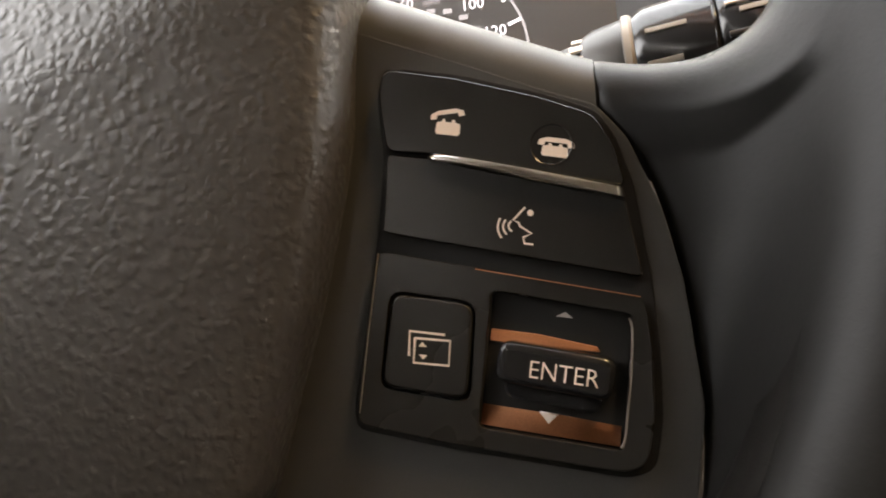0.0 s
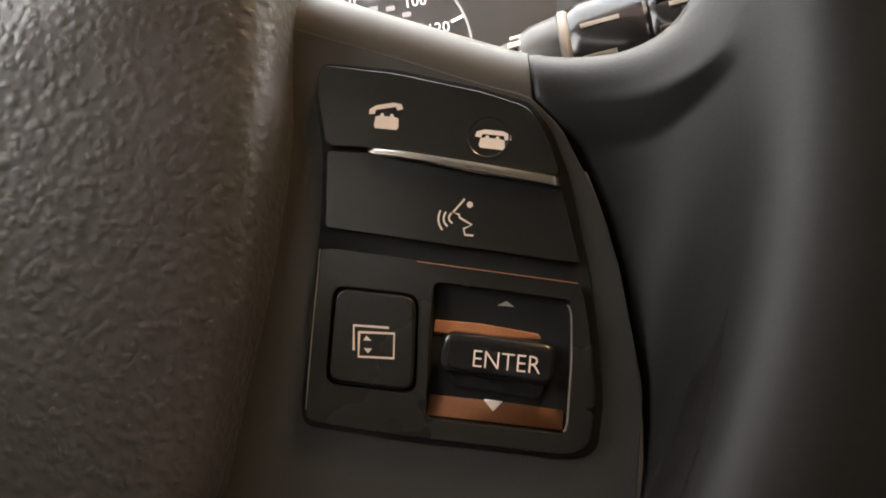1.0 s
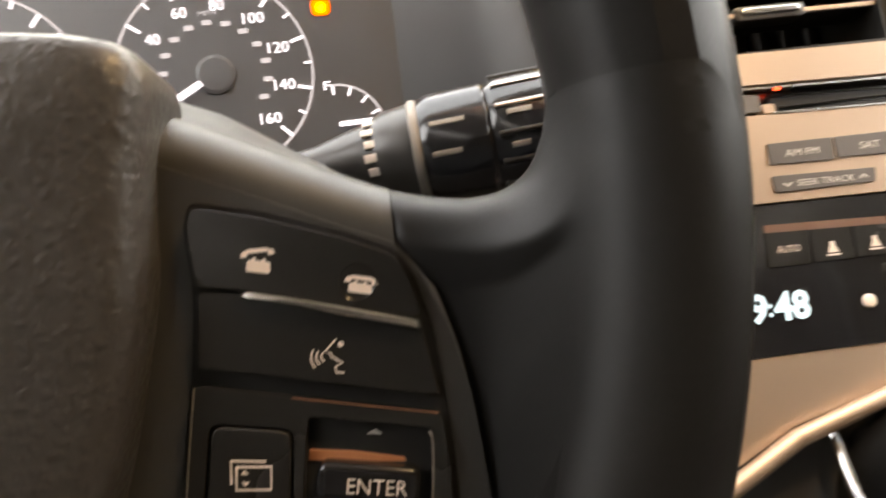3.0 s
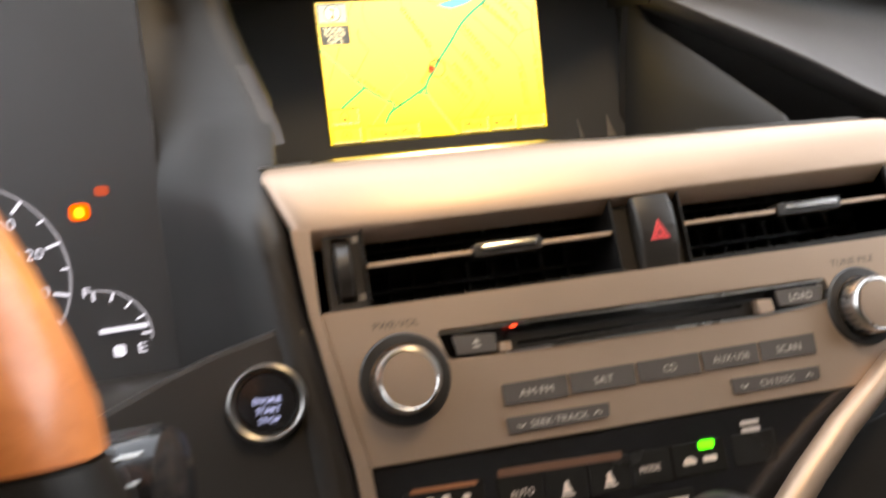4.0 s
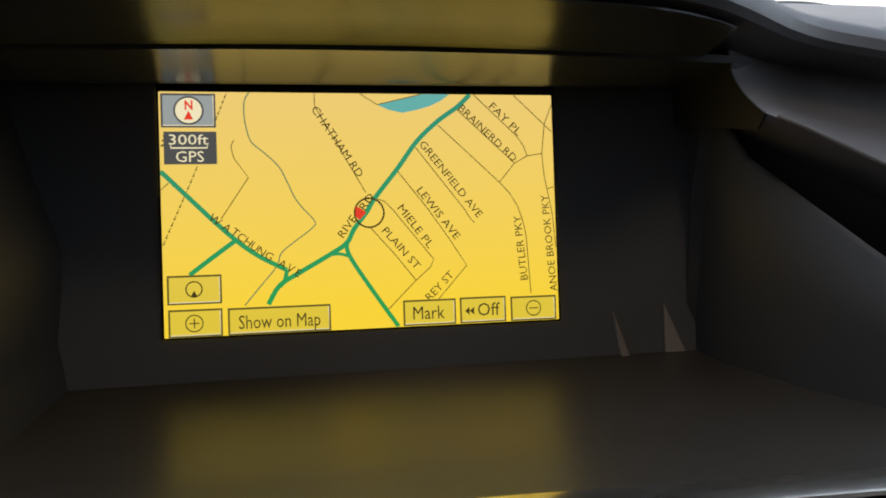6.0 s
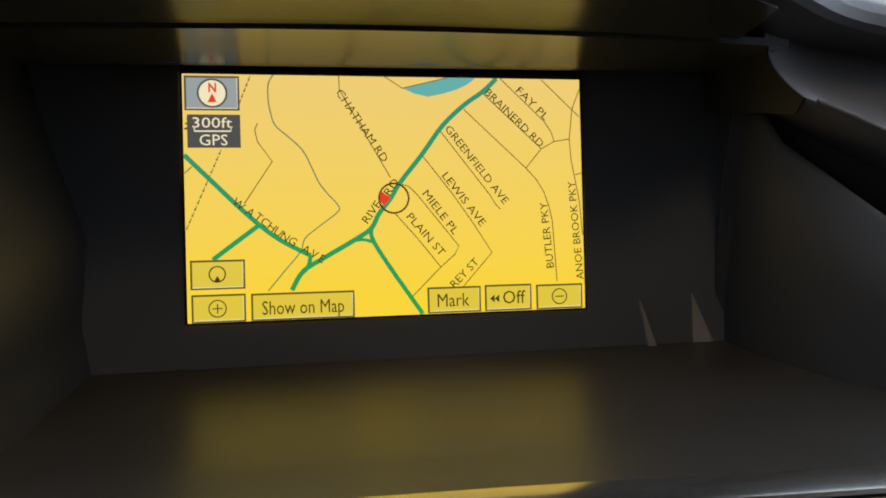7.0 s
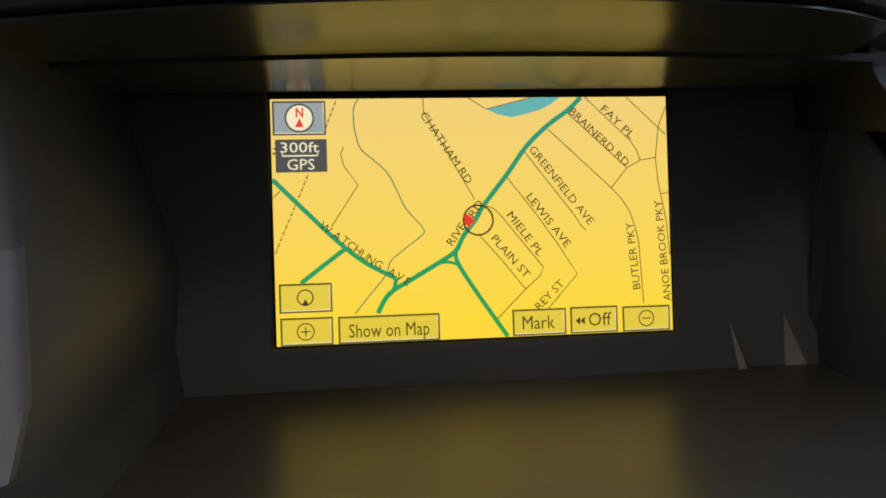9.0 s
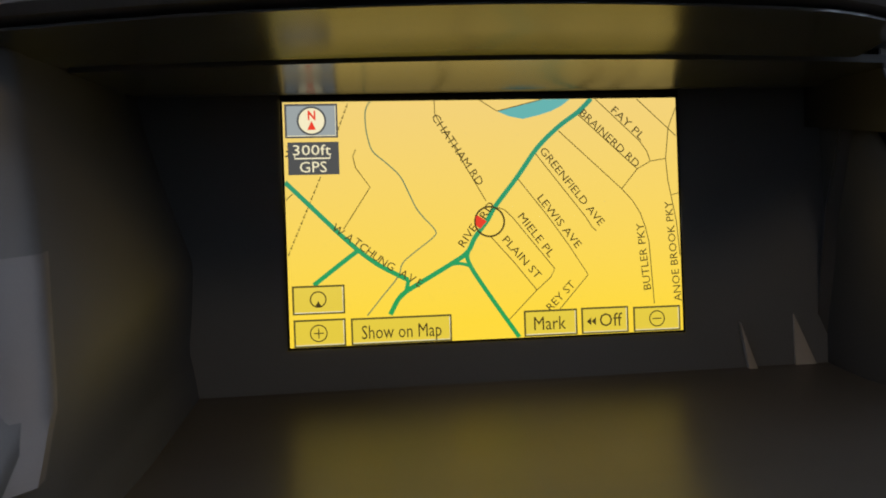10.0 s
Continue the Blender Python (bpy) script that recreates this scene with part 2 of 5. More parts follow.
def slab(outline, z0, z1, bev=0.0, holes=(), segments=2):
    """A plate of that outline (millimetres) from z0 to z1 (millimetres), with openings through it."""
    bm = bmesh.new()
    loops = []
    for pts in (outline, *holes):
        vs = [bm.verts.new((x / 1000, y / 1000, z1 / 1000)) for x, y in pts]
        loops.append([bm.edges.new((vs[i], vs[(i + 1) % len(vs)])) for i in range(len(vs))])
    if holes:
        bmesh.ops.triangle_fill(bm, use_beauty=True, use_dissolve=False, edges=[e for lo in loops for e in lo])
    else:
        bm.faces.new([v for v in bm.verts])
    top = bm.faces[:]
    down = bmesh.ops.extrude_face_region(bm, geom=top)
    bmesh.ops.translate(bm, verts=[v for v in down["geom"] if isinstance(v, bmesh.types.BMVert)], vec=(0, 0, (z0 - z1) / 1000))
    bmesh.ops.recalc_face_normals(bm, faces=bm.faces[:])
    return bevelled(bm, bev / 1000, segments)


def rounded(cx, cy, w, h, r, turn=0.0, n=4):
    """The outline of a rectangle with round corners, turned about its centre by degrees."""
    pts, a0 = [], radians(turn)
    for k, (sx, sy) in enumerate(((1, 1), (-1, 1), (-1, -1), (1, -1))):
        for i in range(n + 1):
            a = radians(90 * k + 90 * i / n)
            x, y = sx * (w / 2 - r) + r * math.cos(a), sy * (h / 2 - r) + r * math.sin(a)
            pts.append((cx + x * math.cos(a0) - y * math.sin(a0), cy + x * math.sin(a0) + y * math.cos(a0)))
    return pts


def soft_outline(pts, r, n=3):
    """The same outline with its corners rounded to about r."""
    out = []
    for i, p in enumerate(pts):
        p, a, b = Vector(p), Vector(pts[i - 1]), Vector(pts[(i + 1) % len(pts)])
        da, db = (a - p), (b - p)
        s = p + da.normalized() * min(r, da.length * 0.45)
        e = p + db.normalized() * min(r, db.length * 0.45)
        for k in range(n + 1):
            t = k / n
            q = s * (1 - t) ** 2 + p * 2 * t * (1 - t) + e * t * t
            out.append((q.x, q.y))
    return out


def circle(cx, cy, r, n=40, a0=0, a1=360):
    full = abs(a1 - a0) >= 360
    return [(cx + r * math.cos(radians(a0 + (a1 - a0) * i / (n if full else n - 1))), cy + r * math.sin(radians(a0 + (a1 - a0) * i / (n if full else n - 1)))) for i in range(n)]


def ribbon(pts, width, z0, z1):
    """A band of that width along a line of points (millimetres)."""
    bm = bmesh.new()
    P = [Vector(p) for p in pts]
    sides = []
    for i, p in enumerate(P):
        d = (P[min(i + 1, len(P) - 1)] - P[max(i - 1, 0)]).normalized()
        nrm = Vector((-d.y, d.x)) * width / 2
        sides.append([bm.verts.new(((q.x) / 1000, (q.y) / 1000, z / 1000)) for z in (z0, z1) for q in (p - nrm, p + nrm)])
    for a, b in zip(sides, sides[1:]):
        for i, j in ((2, 3), (3, 1), (1, 0), (0, 2)):
            bm.faces.new((a[i], a[j], b[j], b[i]))
    for s in (sides[0], sides[-1]):
        bm.faces.new((s[0], s[1], s[3], s[2]))
    return bm


def tube(path, radii, n=16, squash=1.0, caps=True):
    """A round bar through points (metres); radii: one for all or one each."""
    bm = bmesh.new()
    P = [Vector(p) for p in path]
    R = radii if isinstance(radii, (list, tuple)) else [radii] * len(P)
    rings, up = [], None
    for i, p in enumerate(P):
        d = (P[min(i + 1, len(P) - 1)] - P[max(i - 1, 0)]).normalized()
        if up is None:
            up = Vector((0, 0, 1)) if abs(d.z) < 0.9 else Vector((0, 1, 0))
        side = d.cross(up).normalized()
        up = side.cross(d).normalized()
        rings.append([bm.verts.new(p + (side * math.cos(2 * math.pi * k / n) + up * squash * math.sin(2 * math.pi * k / n)) * R[i]) for k in range(n)])
    for a, b in zip(rings, rings[1:]):
        for k in range(n):
            bm.faces.new((a[k], a[(k + 1) % n], b[(k + 1) % n], b[k]))
    if caps:
        bm.faces.new(rings[0][::-1])
        bm.faces.new(rings[-1])
    return bm


def loft(rows, closed=False, thick=0.0):
    """A sheet through rows of points (metres); closed: each row is a ring, and the ends are shut. thick: the sheet's thickness."""
    bm = bmesh.new()
    grid = [[bm.verts.new(p) for p in row] for row in rows]
    n = len(rows[0])
    for a, b in zip(grid, grid[1:]):
        for k in range(n if closed else n - 1):
            bm.faces.new((a[k], a[(k + 1) % n], b[(k + 1) % n], b[k]))
    if closed:
        bm.faces.new(grid[0][::-1])
        bm.faces.new(grid[-1])
    bmesh.ops.recalc_face_normals(bm, faces=bm.faces[:])
    if thick:
        bmesh.ops.solidify(bm, geom=bm.faces[:], thickness=thick)
    return bm


def smooth_line(pts, n=6):
    """More points along a smooth line through the given ones."""
    P = [Vector(p) for p in pts]
    out = []
    for i in range(len(P) - 1):
        a, b, c, d = P[max(i - 1, 0)], P[i], P[i + 1], P[min(i + 2, len(P) - 1)]
        for k in range(n):
            t = k / n
            out.append(0.5 * ((2 * b) + (c - a) * t + (2 * a - 5 * b + 4 * c - d) * t * t + (3 * b - a - 3 * c + d) * t ** 3))
    out.append(P[-1])
    return out


def dome(outline, base, levels):
    """A cushion over an outline (millimetres): levels of (scale, height)."""
    cx, cy = sum(p[0] for p in outline) / len(outline), sum(p[1] for p in outline) / len(outline)
    bm = bmesh.new()
    rings = [[bm.verts.new(((cx + (x - cx) * s) / 1000, (cy + (y - cy) * s) / 1000, (base + h) / 1000)) for x, y in outline] for s, h in levels]
    n = len(outline)
    for a, b in zip(rings, rings[1:]):
        for k in range(n):
            bm.faces.new((a[k], a[(k + 1) % n], b[(k + 1) % n], b[k]))
    bm.faces.new(rings[-1])
    bm.faces.new(rings[0][::-1])
    return bm


def turned(profile, cx=0.0, cy=0.0, n=40):
    """A body of revolution about z: profile of (radius, height) in millimetres."""
    bm = bmesh.new()
    rings = [[bm.verts.new(((cx + r * math.cos(2 * math.pi * k / n)) / 1000, (cy + r * math.sin(2 * math.pi * k / n)) / 1000, z / 1000)) for k in range(n)] for r, z in profile]
    for a, b in zip(rings, rings[1:]):
        for k in range(n):
            bm.faces.new((a[k], a[(k + 1) % n], b[(k + 1) % n], b[k]))
    bm.faces.new(rings[0][::-1])
    bm.faces.new(rings[-1])
    return bm


def word(text, x, y, z, height, mat, parent, turn=0.0, width=0.0, name="lettering", bold=0.0):
    """Raised lettering centred on (x, y), millimetres; height of a capital; width: squeezed or stretched to it."""
    cu = bpy.data.curves.new("type", "FONT")
    cu.body, cu.size, cu.align_x, cu.align_y = text, 1.0, "LEFT", "BOTTOM_BASELINE"
    cu.resolution_u, cu.offset = 2, bold
    tmp = bpy.data.objects.new("type", cu)
    scene.collection.objects.link(tmp)
    bpy.context.view_layer.update()
    me = bpy.data.meshes.new_from_object(tmp.evaluated_get(bpy.context.evaluated_depsgraph_get()))
    bpy.data.objects.remove(tmp)
    bpy.data.curves.remove(cu)
    bm = bmesh.new()
    bm.from_mesh(me)
    bpy.data.meshes.remove(me)
    x0, x1 = min(v.co.x for v in bm.verts), max(v.co.x for v in bm.verts)
    sy = height / 0.70 / 1000
    sx = width / 1000 / (x1 - x0) if width else sy
    for v in bm.verts:
        v.co = Vector(((v.co.x - (x0 + x1) / 2) * sx, (v.co.y - 0.35) * sy, 0))
    ob = part(name, bm, mat, parent, m=pose(x / 1000, y / 1000, z / 1000, 0, 0, turn))
    return ob


def line_word(text, a, b, height, mat, parent, z):
    """Lettering set from point a to point b."""
    a, b = Vector(a), Vector(b)
    d = b - a
    c = (a + b) / 2
    return word(text, c.x, c.y, z, height, mat, parent, math.degrees(math.atan2(d.y, d.x)), d.length)



def rect(x0, y0, x1, y1):
    return [(x0, y0), (x1, y0), (x1, y1), (x0, y1)]


def block(x0, x1, y0, y1, z0, z1, bev=0.0):
    """A block in metres."""
    bm = bmesh.new()
    bmesh.ops.create_cube(bm, size=1.0)
    for v in bm.verts:
        v.co = Vector((x0 + (v.co.x + 0.5) * (x1 - x0), y0 + (v.co.y + 0.5) * (y1 - y0), z0 + (v.co.z + 0.5) * (z1 - z0)))
    return bevelled(bm, bev)


# ---------- the setting: cabin shell and what lies outside ----------
solid("floor", block(-0.80, 0.90, -1.9, 0.45, 0.28, 0.32), CARPET, "dark carpeted floor of the car cabin", "floor", "structure")
solid("ceiling", block(-0.72, 0.82, -1.9, -0.32, 1.46, 1.50, 0.01), LINER, "light fabric roof lining of the car", "ceiling", "structure")
for name, x0, x1 in (("wall_left", -0.80, -0.74), ("wall_right", 0.84, 0.90)):
    solid(name, block(x0, x1, -1.9, 0.45, 0.32, 1.06, 0.01), DOOR_TRIM, "dark moulded door trim below the side window", "door trim", "structure")
for name, sx in (("pillar_left", -0.74), ("pillar_right", 0.84)):
    solid(name, tube([(sx, 0.42, 1.0), (sx, 0.1, 1.2), (sx, -0.34, 1.48)], 0.035, 10), LINER, "light trimmed windscreen pillar", "pillar", "structure")
solid("wall_rear", block(-0.80, 0.90, -1.95, -1.9, 0.32, 1.48, 0.01), DOOR_TRIM, "dark trim behind the rear seats", "wall", "structure")
for name, x0, x1, y1 in (("wall_left_rear", -0.80, -0.74, -0.72), ("wall_right_rear", 0.84, 0.90, -0.72)):
    solid(name, block(x0, x1, -1.9, y1, 1.06, 1.48, 0.01), DOOR_TRIM, "dark trim of the rear door", "door trim", "structure")
pane = solid("windshield", loft([[(x, y, z - 0.10 * (x - 0.05) ** 2) for x in np.linspace(-0.75, 0.85, 9)] for y, z in ((0.47, 1.120), (0.10, 1.295), (-0.33, 1.47))], thick=0.004), GLASS, "clear sloping windscreen glass of the car", "windshield", "structure")
pane.visible_shadow = False
solid("ground", block(-60, 60, -60, 60, -0.06, 0.0), ASPHALT, "grey asphalt around the car", "ground", "structure")

building = thing("building", pose(0, 6.0, 0), "white wall with bright window openings and a beige bay", "building")
part("wall", slab([(-4000, 0), (3700, 0), (3700, 5200), (-4000, 5200)], -200, 0, holes=[rect(-1350, 900, -980, 3200), rect(1650, 900, 2150, 3200), rect(-3200, 900, -2500, 3200)]), WHITE_WALL, building, m=pose(0, 0, 0, 90))
part("bay", block(3.72, 9.0, -0.5, 0.2, 0, 5.2), BEIGE_WALL, building, "beige rendered wall")
for x0, x1 in ((-1.35, -0.98), (1.65, 2.15), (-3.2, -2.5)):
    w = part("window", block(x0, x1, 0.10, 0.12, 0.9, 3.2), GLASS, building)
    part("frame", block(x0, x0 + 0.07, 0.02, 0.10, 0.9, 3.2), GREY_PANEL, w)
    part("frame", block(x1 - 0.07, x1, 0.02, 0.10, 0.9, 3.2), GREY_PANEL, w)
part("banner", slab([(2350, 2600), (3050, 1780), (3250, 1720), (3250, 2600)], 5, 25), GREY_PANEL, building, "slanted grey banner", m=pose(0, 0, 0, 90))


# ---------- dashboard ----------
def lip_height(x):
    return 1.041 - 0.30 * x * x


def bend(x):
    """How far the ledge and the floor before it draw in and down towards the passenger: 0 to 1."""
    return max(0.0, (x - 0.049) / 0.174) ** 2


def fall(x):
    """How far the back of the ledge falls towards the passenger, metres."""
    near = [x + 0.008 * k for k in range(-2, 3)]
    return np.mean(np.interp(near, (-0.05, -0.01, 0.02, 0.04, 0.06, 0.08, 0.10, 0.13, 0.16, 0.20, 0.25), (0, 0.0005, 0.0012, 0.0023, 0.0032, 0.0038, 0.0042, 0.0045, 0.0048, 0.0053, 0.006)))


def draw_back(x):
    """How far the hood's lip lies back beside the recess."""
    s = min(1.0, max(0.0, (x - 0.08) / 0.12))
    return 0.058 * s * s * (3 - 2 * s)


def lip_nose(x):
    return Vector((x, -0.1146 + draw_back(x), 1.0335 + (-0.30 * x * x if x < 0.3 else -0.027 - 0.17 * (x - 0.3))))


dash = thing("dashboard", pose(0, 0, 0), "dark soft-skinned dashboard with a deep display recess", "dashboard")
XS = [(-0.70 + 1.5 * i / 120) for i in range(121)]
rows = []
for x in XS:
    dip = -0.45 * max(0.0, abs(x) - 0.17) ** 1.0
    lz = lip_height(x) if abs(x) < 0.3 else lip_height(0.3) - 0.17 * (abs(x) - 0.3)
    d = lz - 1.041
    yo = draw_back(x)
    row = [(x, -0.0615, 1.0185 + d * 0.4), (x, -0.084, 1.0245 + d), (x, -0.1056, 1.0290 + d), (x, -0.1100, 1.0298 + d), (x, -0.1125, 1.0325 + d), (x, -0.1125, 1.0370 + d), (x, -0.109, 1.0412 + d)]
    row += [(x, -0.101, 1.0445 + d), (x, -0.085, 1.0475 + d), (x, 0.02, lz + 0.020 + 0.10 * x * x), (x, 0.22, 1.088), (x, 0.47, 1.113 - 0.03 * x * x)]
    rows.append([(px, py + (yo if py < -0.05 else yo * 0.5), pz) for px, py, pz in row])
part("hood", loft(rows, thick=0.004), SOFT_PAD, dash, "dark grained hood over the display")
part("bezel_slope", loft([[(x, -0.010, 1.0065), (x, -0.0122, 1.0080), (x, -0.060, 1.0172 - 0.12 * x * x)] for x in np.linspace(-0.150, 0.152, 10)], thick=0.003), GLOSS_PANEL, dash, "satin black slope above the display")
part("hood_lining", loft([[(x, -0.0625, 1.0165 - 0.12 * x * x), (x, -0.0650, 1.0182 - 0.2 * x * x), (x, -0.085 + draw_back(x) * 0.5, 1.0230 - 0.30 * x * x), (x, -0.106 + draw_back(x), 1.0276 - 0.30 * x * x)] for x in np.linspace(-0.152, 0.128, 22)], thick=0.0008), GLOSS_PANEL, dash, "smooth black lining under the hood")
SCREEN = space((0, -0.0021, 1.0008), 12.8)
part("recess_panel", slab(rect(-165, -130, 168, 8), -14, -1.4, 0.5), HAZED_PANEL, dash, "satin black panel round the display, haze painted in", m=SCREEN)
part("corner_wedge", slab([(114.5, -104), (118.0, -127), (122.5, -127)], -1.4, 1.0, 0.4), PALE_GREY, dash, "pale wedge in the corner of the recess", m=SCREEN)
part("corner_wedge", slab([(141.5, -102), (141.5, -127), (152.5, -127)], -1.4, -0.5, 0.2), PALE_GREY, dash, m=SCREEN)
part("recess_floor", loft([[(x, y - bend(x) * 0.010 * max(0.0, -0.13 - y) / 0.06, z - fall(x) * max(0.0, -0.13 - y) / 0.06) for x in np.linspace(-0.1405, 0.222, 24)] for y, z in ((0.03, 0.877), (-0.032, 0.878), (-0.09, 0.882), (-0.12, 0.886), (-0.14, 0.891), (-0.16, 0.8985), (-0.178, 0.9055), (-0.188, 0.9098), (-0.1925, 0.9115), (-0.196, 0.9105), (-0.198, 0.906))], thick=0.003), FLOOR_PANEL, dash, "satin black floor of the recess", smooth=60)
part("rear_wall", block(-0.80, 0.84, 0.035, 0.05, 0.70, 1.040), HAZED_PANEL, dash)
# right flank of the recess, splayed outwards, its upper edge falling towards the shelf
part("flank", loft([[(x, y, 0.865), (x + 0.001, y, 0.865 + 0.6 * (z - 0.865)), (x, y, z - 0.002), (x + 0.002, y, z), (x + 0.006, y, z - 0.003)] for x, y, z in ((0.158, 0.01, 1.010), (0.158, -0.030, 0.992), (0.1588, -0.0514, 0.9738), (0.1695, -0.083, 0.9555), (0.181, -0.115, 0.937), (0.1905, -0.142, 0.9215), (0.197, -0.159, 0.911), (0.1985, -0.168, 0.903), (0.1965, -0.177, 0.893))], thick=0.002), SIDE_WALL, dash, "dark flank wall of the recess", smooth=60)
EDGE = smooth_line([(0.1492, -0.0777, 0.9919), (0.1620, -0.0830, 0.9860), (0.1866, -0.0915, 0.9740), (0.2242, -0.1040, 0.9560), (0.2618, -0.1160, 0.9370), (0.3100, -0.1300, 0.9110), (0.4200, -0.1520, 0.8600), (0.5800, -0.1700, 0.8050)])
LIP = [lip_nose(p.x) + Vector((0, 0.030, -0.0065)) for p in EDGE]
UNDER = [p + Vector((0.006, 0.055, -0.002)) for p in EDGE]
# sheet added to close the deep shaded slot under the pad's edge
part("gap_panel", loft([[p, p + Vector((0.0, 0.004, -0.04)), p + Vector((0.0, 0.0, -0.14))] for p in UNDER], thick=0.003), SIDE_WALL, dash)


def pad_column(a, b, c):
    """From under the overhanging hood down a hollow face, out over the pad to its edge and back underneath."""
    col = [Vector((a.x + (b.x - a.x) * f, a.y + (b.y - a.y) * f ** 2.3, a.z + (b.z - a.z) * f)) for f in (0.0, 0.1, 0.2, 0.32, 0.44, 0.56, 0.68, 0.8, 0.9, 0.97, 1.0)]
    return col + [b * 0.95 + c * 0.05 + Vector((0, 0.0, -0.002)), b * 0.5 + c * 0.5 + Vector((0, 0.0, -0.002)), c]


COLUMNS = [pad_column(a, b, c) for a, b, c in zip(LIP, EDGE, UNDER)]
# vent black here puts the shade below the hood into the colour
part("shaded_cheek", loft([[Vector((0.1525, 0.0, p.z)).lerp(p, t) + Vector((-0.002 * math.sin(math.pi * t), 0, 0)) for p in COLUMNS[0][:11] + [COLUMNS[0][10] + Vector((0, 0.004, -0.006))]] for t in (0.0, 0.2, 0.4, 0.6, 0.8, 1.0)], thick=0.001), VENT_DARK, dash, "upper side of the recess, shade painted dark", smooth=60)
part("passenger_pad", loft(COLUMNS, thick=0.002), LIT_PAD_SKIN, dash, "grained pad before the passenger", smooth=60)
part("stitched_edge", tube([p + Vector((0, -0.0008, 0.0004)) for p in EDGE[2:]], 0.0011, 8), KEY_GREY, dash)


def shelf():
    """The satin silver ledge under the display, its ends leaning outwards."""
    section = [(-0.2385, 0.8885), (-0.2378, 0.8905), (-0.2320, 0.8975), (-0.2245, 0.9055), (-0.2175, 0.9105), (-0.2105, 0.9135), (-0.2035, 0.9145), (-0.1995, 0.9138), (-0.1975, 0.9110), (-0.1972, 0.890), (-0.232, 0.878)]
    rows = []
    for k, s in enumerate((-1.0, -0.995, -0.98, -0.95, -0.7, -0.5, -0.35, -0.2, -0.1, 0.0, 0.1, 0.2, 0.3, 0.4, 0.55, 0.7, 0.85, 0.95, 0.98, 0.995, 1.0)):
        pinch = 0.0035 if abs(s) == 1 else (0.0012 if abs(s) > 0.99 else (0.0003 if abs(s) > 0.97 else 0))
        rows.append([(0.049 + s * 0.174 + (s * 0.010 - 0.003) * max(0.0, z - 0.8885) / 0.026, y + (pinch if y < -0.212 else -pinch) - 0.010 * max(0.0, s) ** 2 * max(0.0, y + 0.2385) / 0.04, z - pinch - fall(0.049 + s * 0.174) * max(0.0, y + 0.2385) / 0.04) for y, z in section])
    return loft(rows, closed=True)


# one bead: polished where it mirrors the screen, its ends coloured dark instead
BEAD = ((-0.1990, 0.9136), (-0.1984, 0.9144), (-0.1975, 0.91445), (-0.1935, 0.9142), (-0.1895, 0.9139), (-0.1880, 0.9132), (-0.1875, 0.9090))
for name, x0, x1, mat, label in (("ledge_bead", -0.112, 0.112, SATIN_METAL, "polished bead behind the ledge"), ("dark_bead_end", 0.1124, 0.218, FLOOR_PANEL, "bead end painted dark beyond the mirrored screen"), ("dark_bead_end", -0.139, -0.1124, FLOOR_PANEL, "bead end painted dark beyond the mirrored screen")):
    part(name, loft([[(x, y - 0.007 * bend(x), z - 0.8 * fall(x)) for y, z in BEAD] for x in np.linspace(x0, x1, 16)], thick=0.002), mat, dash, label)
part("shelf", shelf(), SILVER, dash, "satin silver ledge below the display", smooth=50)
# dark body around the gauges and below the ledge
CON = space((0, -0.2746, 0.818), 27)
part("lower_panel", slab(soft_outline([(-330, -10), (-235, 6), (-175, 30), (-124, 42), (-112, -40), (-103, -160), (-330, -160)], 14), -30, -5, 3), PLASTIC, dash, "dark plastic panel beside the steering column", m=CON)
part("gauge_floor", loft([[(x, -0.262, 0.822), (x, -0.24, 0.823), (x, -0.19, 0.805), (x, -0.14, 0.79)] for x in (-0.62, -0.4, -0.25, -0.12)], thick=0.003), PLASTIC, dash)
# one smooth wall from the gauges round to the display recess
rows = []
ZS, EX, EY = (0.70, 0.793, 0.855, 0.885, 0.900, 0.912, 0.920, 0.932, 0.965, 1.00, 1.04), (-0.111, -0.1150, -0.1255, -0.1290, -0.1315, -0.1350, -0.1250, -0.1275, -0.1395, -0.1500, -0.1530), (-0.326, -0.279, -0.248, -0.235, -0.229, -0.208, -0.166, -0.150, -0.1186, -0.095, -0.090)
for z in [0.70 + 0.02 * k for k in range(9)] + [0.88 + 0.004 * k for k in range(15)] + [0.945, 0.955, 0.97, 0.99, 1.01, 1.035]:
    near = [z + 0.004 * k for k in range(-4, 5)]  # rounded along its height
    e = Vector((np.mean(np.interp(near, ZS, EX)), np.mean(np.interp(near, ZS, EY)), z))
    a = Vector((-0.204, -0.150 + (z - 0.853) * 0.287, z))
    r = [Vector((e.x, 0.03, z)), Vector((e.x, (e.y + 0.03) / 2, z)), e + Vector((0, 0.004, 0)), e + Vector((-0.002, 0.0, 0)), e + Vector((-0.007, -0.0035, 0)), e + Vector((-0.014, -0.004, 0))]
    rows.append(r + [r[-1].lerp(a, 0.35) + Vector((0, 0.010, 0)), r[-1].lerp(a, 0.7) + Vector((0, 0.008, 0)), a])
part("side_wall", loft(rows, thick=0.002), SIDE_WALL, dash, "dark rounded wall between recess and gauges", smooth=70)
# strip laid over the wall's chamfer; its lit look comes from the colour
edge_rows = []
for z in [0.921 + 0.0035 * k for k in range(13)]:
    e = Vector((np.interp(z, ZS, EX), np.interp(z, ZS, EY), z))
    edge_rows.append([e + Vector(d) for d in ((0.0012, 0.003, 0), (0.0012, -0.0002, 0), (-0.001, -0.0022, 0), (-0.0055, -0.0052, 0), (-0.0075, -0.0056, 0), (-0.0082, -0.0036, 0))])
